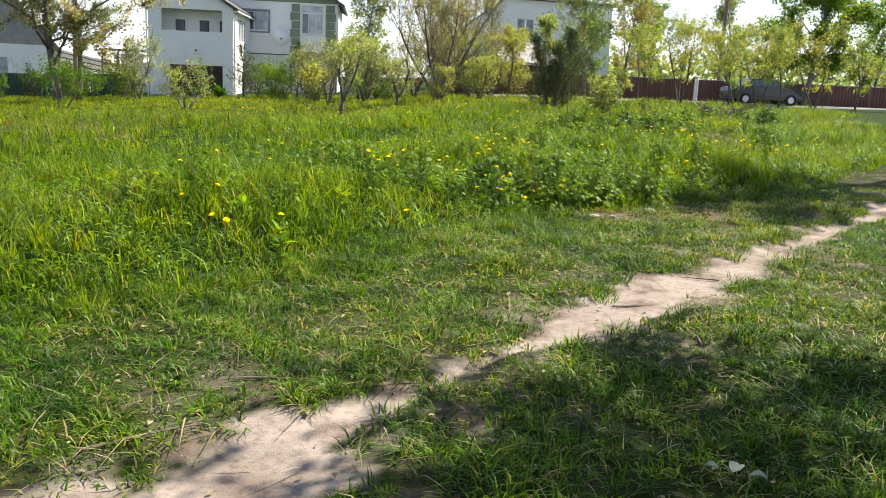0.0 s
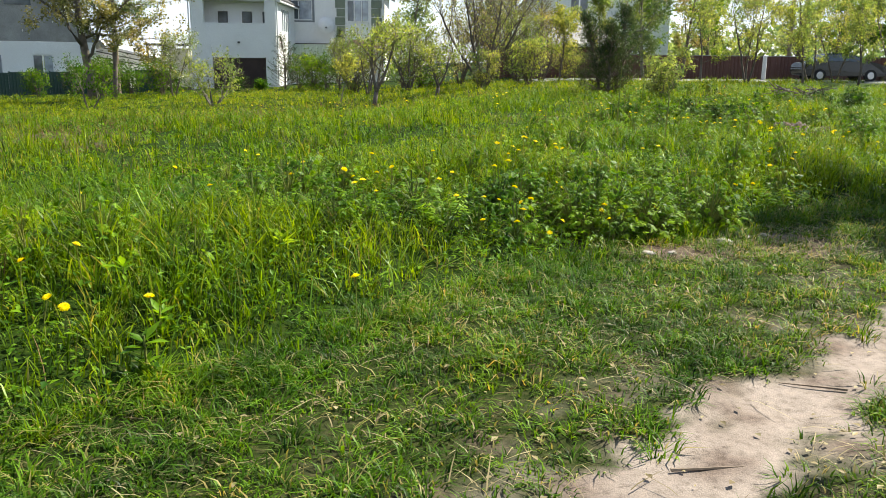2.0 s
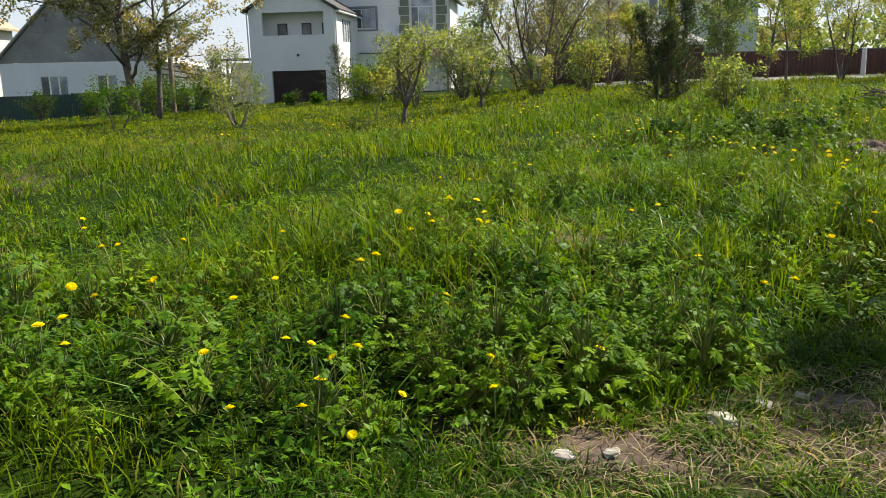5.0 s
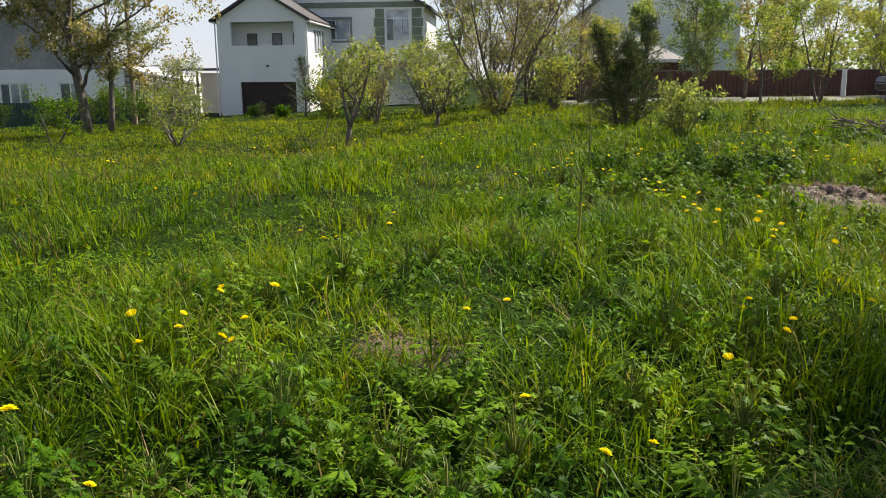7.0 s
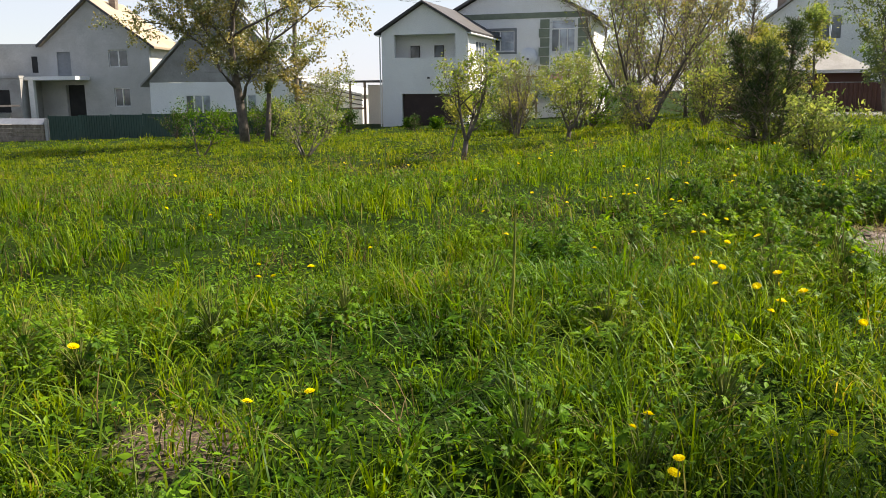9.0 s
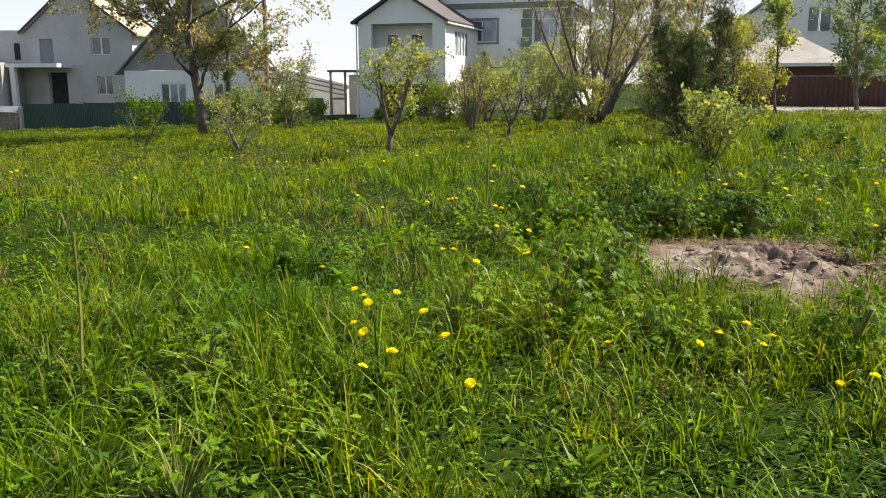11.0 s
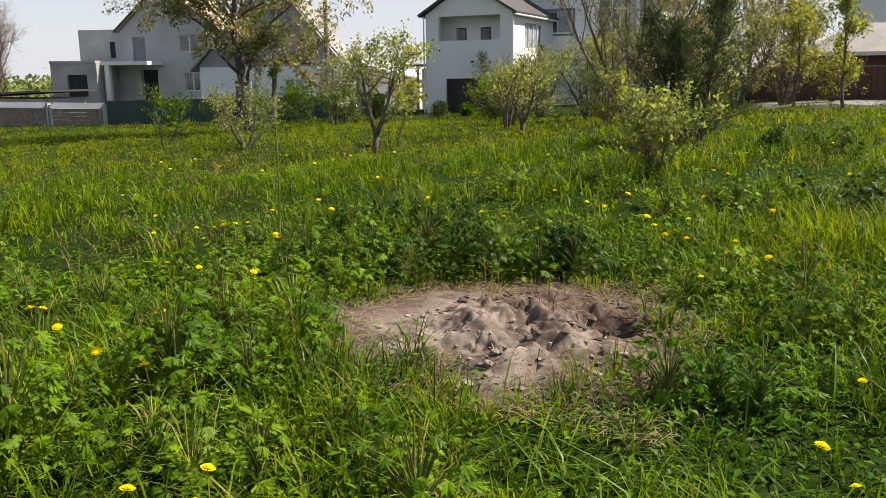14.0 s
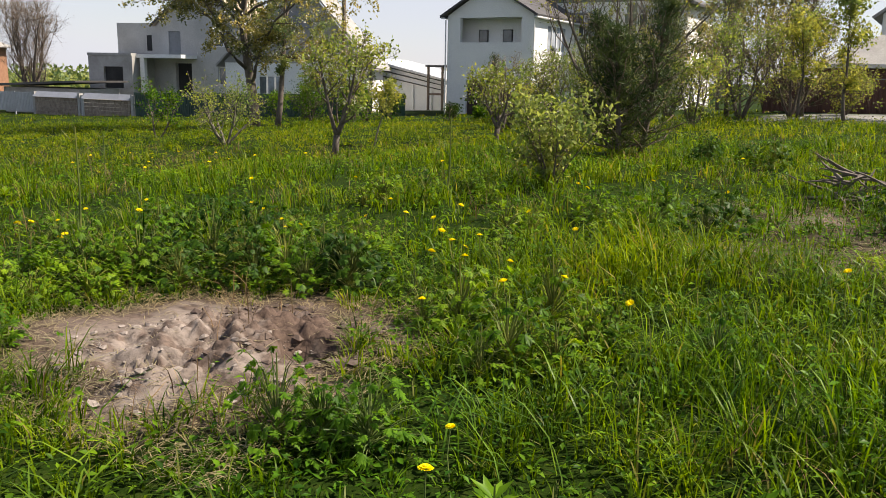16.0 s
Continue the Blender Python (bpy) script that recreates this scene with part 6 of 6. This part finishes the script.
DANDELIONS = (
    ((-0.13, 5.5), (-1.41, 4.95), (-1.0, 4.97), (-1.6, 5.5), (-1.83, 5.36), (-1.56, 5.02), (-1.5, 7.6), (-2.3, 7.2)),
    ((0.83, 7.3), (1.05, 7.2), (1.55, 7.6), (0.86, 7.95), (0.97, 7.72), (0.42, 7.47), (-0.33, 7.39), (-0.23, 7.42), (-0.57, 8.04), (-0.46, 8.14), (-0.43, 9.04), (-1.03, 8.31), (-1.78, 10.3), (-2.07, 10.7), (-2.57, 9.8), (1.61, 12.3), (0.78, 9.8), (1.44, 9.47)),
    ((0.57, 7.23), (0.87, 7.37), (1.17, 7.5), (0.92, 7.61), (0.61, 7.88), (0.74, 7.84), (1.5, 7.75), (1.56, 7.9), (2.03, 8.1), (1.27, 8.54), (0.83, 8.79), (0.71, 8.89), (0.94, 10.0), (1.09, 10.25), (1.26, 10.61), (1.38, 9.77), (-0.14, 8.13), (-0.3, 8.37), (-0.41, 7.75), (0.24, 8.17), (0.33, 8.49), (0.12, 9.23)),
    ((1.25, 8.38), (1.32, 9.48), (0.98, 9.82), (0.87, 9.66), (1.12, 10.13), (2.67, 9.46), (3.02, 9.1), (3.2, 9.2), (3.87, 10.71), (4.0, 10.41), (2.39, 10.32), (0.6, 13.26), (1.01, 12.63), (1.1, 12.66), (1.4, 13.67), (3.83, 10.6), (4.02, 10.37)),
    ((3.65, 10.07), (4.53, 10.71), (4.32, 12.3), (4.43, 12.3), (4.35, 12.1), (4.54, 12.6), (4.83, 12.2), (2.58, 10.44), (2.32, 14.37), (3.65, 17.58), (4.09, 12.63), (4.1, 12.75), (3.99, 12.91), (3.92, 13.05), (4.42, 12.69), (4.07, 13.2), (3.92, 14.46)),
    ((5.23, 13.17), (4.38, 14.86), (5.62, 13.25), (5.9, 13.62), (5.95, 13.57), (6.0, 13.46), (6.28, 13.19), (6.4, 13.11), (6.67, 13.68), (1.89, 17.22), (3.1, 17.45), (3.63, 16.85), (3.91, 15.67), (3.58, 15.74), (4.08, 15.97)),
    ((5.73, 13.44), (7.68, 14.74), (7.83, 14.6), (6.89, 16.9), (3.9, 14.46), (4.11, 14.42), (4.78, 14.15), (4.39, 14.9), (4.15, 18.34), (4.15, 18.51), (2.96, 17.24), (3.13, 16.9), (5.78, 19.23), (6.27, 18.28), (6.46, 18.12), (6.52, 17.6), (4.92, 17.93)),
    ((7.82, 15.6), (8.0, 15.16), (7.0, 17.24), (6.58, 17.89), (6.23, 18.2), (6.54, 18.19), (7.25, 17.21), (4.87, 17.94), (5.12, 17.9), (5.63, 19.05), (5.58, 18.69), (6.48, 19.19), (6.9, 17.91), (6.29, 20.66), (5.41, 17.9), (4.11, 18.28), (3.52, 16.92), (2.8, 17.05)))
drng = random.Random(9)
for bunch in DANDELIONS:
    for x, y in bunch:
        if pit_ring(np.array(x), np.array(y)) < 1.08:
            continue
        dandelion(x, y, drng, y < float(meadow_edge(x)) - 0.1)
for i in range(60):
    x, y = drng.uniform(-4, 9), drng.uniform(9, 24)
    if y > float(meadow_edge(x)) + 4 and pit_ring(np.array(x), np.array(y)) > 1.2:
        dandelion(x, y, drng)


def tall_stalk(x, y, h, label):
    s = thing("tall_weed_stalk", label, "weed", pose(x, y, gz(x, y)), "tall stalks")
    v, f = join([tube([(0, 0, 0), (0.02, 0.01, h * 0.5), (0.03, 0, h)], [0.011, 0.009, 0.006], 5)]
                + [tube([(0.02, 0, h * q), (0.02 + 0.1 * math.cos(q * 19), 0.1 * math.sin(q * 19), h * q + 0.12)], [0.004, 0.002], 4) for q in (0.55, 0.72, 0.86, 0.95)])
    mesh_object("stalk", v, f, M_STEM, s)


tall_stalk(3.35, 17.2, 1.05, "tall pale green weed stalk")
tall_stalk(3.0, 12.0, 0.75, "thin upright weed stalk in the grass")
tall_stalk(-1.75, 21.3, 0.7, "dark thin stalk in the field")
tall_stalk(4.6, 21.0, 0.9, "thin weed stalk near the bush")


def stone(x, y, size, seed, label):
    rng = random.Random(seed)
    bm = bmesh.new()
    bmesh.ops.create_icosphere(bm, subdivisions=2, radius=size)
    for q in bm.verts:
        q.co *= 1 + rng.uniform(-0.18, 0.18)
        q.co.z *= 0.45
        q.co.x *= 1.3
    me = bpy.data.meshes.new("stone")
    bm.to_mesh(me)
    bm.free()
    me.materials.append(M_STONE)
    ob = new("stone", me)
    ob.matrix_world = pose(x, y, gz(x, y) + size * 0.2, rng.uniform(-8, 8), 0, rng.uniform(0, 360))
    tagged(ob, label, "stone", "stones on the ground")


stone(2.54, 7.85, 0.06, 1, "pale flat stone beside the weeds")
stone(2.74, 8.0, 0.045, 2, "small pale stone on bare soil")
stone(2.95, 8.12, 0.03, 3, "small pale stone on bare soil")
stone(1.85, 7.5, 0.045, 4, "small pale stone on bare soil")
stone(2.05, 7.55, 0.035, 5, "small pale stone on bare soil")

# clods and lumps of dug soil
M_CLOD = surface("sandy_clod", (0.17, 0.14, 0.12), (0.34, 0.29, 0.255), 6, 60, 0.95, 0.5)
M_DARKCLOD = surface("dark_clod", (0.05, 0.036, 0.03), (0.14, 0.1, 0.08), 6, 60, 0.95, 0.5)
CLOD = [(0.53, 0.0, 0.85), (-0.53, 0.0, 0.85), (0.0, 0.85, 0.53), (0.0, 0.85, -0.53), (0.53, 0.0, -0.85), (-0.53, 0.0, -0.85), (0.85, 0.53, 0.0), (-0.85, 0.53, 0.0), (0.85, -0.53, 0.0), (-0.85, -0.53, 0.0), (0.0, -0.85, 0.53), (0.0, -0.85, -0.53)]
CLOD_FACES = [(0, 1, 10), (0, 2, 1), (0, 6, 2), (0, 8, 6), (0, 10, 8), (1, 2, 7), (1, 7, 9), (1, 9, 10), (2, 3, 7), (2, 6, 3), (3, 6, 4), (3, 4, 5), (3, 5, 7), (4, 6, 8), (4, 8, 11), (4, 11, 5), (5, 11, 9), (5, 9, 7), (8, 10, 11), (9, 11, 10)]


def clods(label, mat, n, cx, cy, rx, ry, small, large, seed):
    rng = np.random.default_rng(seed)
    v, f = [], []
    for i in range(n):
        a, q = rng.uniform(0, 6.28), rng.random() ** 0.6
        x, y = cx + rx * q * math.cos(a), cy + ry * q * math.sin(a)
        if math.hypot(x - 6.5, y - 16.3) < 0.17:
            continue
        s = small + (large - small) * rng.random() ** 9
        base, k = np.array([x, y, gz(x, y) + 0.02 + s * 0.2]), len(v)
        stretch = np.array([s * rng.uniform(0.8, 1.5), s * rng.uniform(0.8, 1.4), s * rng.uniform(0.45, 0.8)])
        v += [tuple(base + np.array(p) * stretch * rng.uniform(0.5, 1.35)) for p in CLOD]
        f += [tuple(k + m for m in t) for t in CLOD_FACES]
    tagged(mesh_object("soil_clods", v, f, mat), label, "soil", kind="stuff")


clods("crumbly sandy clods round the dug hole", M_CLOD, 1500, 5.95, 15.95, 0.75, 0.7, 0.004, 0.03, 12)
clods("dark moist clods beside the dug hole", M_DARKCLOD, 1600, 6.15, 16.4, 0.8, 0.65, 0.005, 0.04, 13)


def fallen_stick(x, y, length, turn, seed):
    rng = random.Random(seed)
    pts, rad = limb(rng, (0, 0, 0.012), (1, 0, 0.0), length, 0.007, 0.003, 5, 0.12)
    for q in pts:
        q.z = 0.012
    v, f = tube(pts, rad, 5)
    ob = mesh_object("stick", v, f, M_TWIG)
    ob.matrix_world = pose(x, y, gz(x, y), 0, 0, turn)
    tagged(ob, "thin dry stick lying on the ground", "stick", "fallen sticks")


for i, (x, y, ln, a) in enumerate(((1.2, 4.1, 0.45, 10), (1.5, 3.3, 0.35, 70), (0.9, 4.4, 0.3, 30), (2.2, 4.9, 0.3, 160), (-0.3, 2.2, 0.4, 30), (0.4, 3.3, 0.35, 200), (5.4, 15.4, 0.6, 60), (5.9, 15.2, 0.5, 110),
                                   (6.7, 15.6, 0.5, 20), (6.8, 16.0, 0.45, 150), (-0.9, 2.6, 0.4, 15), (-1.3, 1.9, 0.45, 40), (5.0, 16.6, 0.5, 10), (4.8, 16.3, 0.45, 170))):
    fallen_stick(x, y, ln, a, 300 + i)


def branch_pile():
    rng = random.Random(77)
    p = thing("branch_pile", "dark pile of cut branches on the field", "brushwood", pose(8.9, 22.8, gz(8.9, 22.8)))
    for i in range(70):
        a = rng.uniform(-1.1, 1.1) + (math.pi if rng.random() < 0.5 else 0)
        s = (rng.uniform(-0.6, 0.6), rng.uniform(-0.35, 0.35), 0.3 * rng.random() ** 1.5 + 0.02)
        pts, rad = limb(rng, s, (math.cos(a), math.sin(a), rng.uniform(-0.2, 0.6)), rng.uniform(0.25, 0.5), 0.022, 0.007, 4, 0.15)
        for q in pts:
            q.z = max(q.z, 0.015)
        v, f = tube(pts, rad, 5)
        mesh_object("branch", v, f, M_BARK, p)


branch_pile()


def withered_leaves(x, y):
    p = thing("withered_leaf_cluster", "three pale withered broad leaves lying on the turf", "leaf litter", pose(x, y, gz(x, y) + 0.015))
    for dx, dy, turn, ln in ((-0.03, 0.02, 160, 0.06), (0.01, 0.0, 50, 0.08), (0.06, -0.02, -30, 0.065)):
        rows = [(q, math.sin(math.pi * q ** 0.8) * 0.36 * ln) for q in (0.0, 0.2, 0.45, 0.7, 0.9, 1.0)]
        v = [(ln * q, s * w, 0.02 + 0.02 * math.sin(q * 3) + 0.012 * abs(s)) for q, w in rows for s in (-1, 0, 1)]
        f = [(3 * i + k, 3 * i + k + 1, 3 * i + k + 4, 3 * i + k + 3) for i in range(5) for k in (0, 1)]
        c, sn = math.cos(radians(turn)), math.sin(radians(turn))
        mesh_object("leaf", [(dx + a * c - b * sn, dy + a * sn + b * c, z) for a, b, z in v], f, M_PALELEAF, p, flat=False)


withered_leaves(1.05, 1.74)


def leaf_litter():
    rng = np.random.default_rng(31)
    n = 1500
    x, y = rng.uniform(-2.5, 4, n), rng.uniform(1.2, 8, n)
    ok = y < meadow_edge(x)
    x, y = x[ok], y[ok]
    k = len(x)
    a = rng.uniform(0, 6.28, k)
    way = np.stack([np.cos(a), np.sin(a), rng.uniform(-0.1, 0.2, k)], 1)
    side = np.stack([-np.sin(a), np.cos(a), rng.uniform(-0.2, 0.2, k)], 1)
    ln = rng.uniform(0.012, 0.045, k)
    ob = new("leaf_litter", leaf_mesh("leaf_litter", np.stack([x, y, ground_z(x, y) + 0.012], 1), way, side, ln, ln * 0.6, M_STRAW))
    tagged(ob, "scattered dry leaves on the turf", "leaf litter", kind="stuff")


leaf_litter()
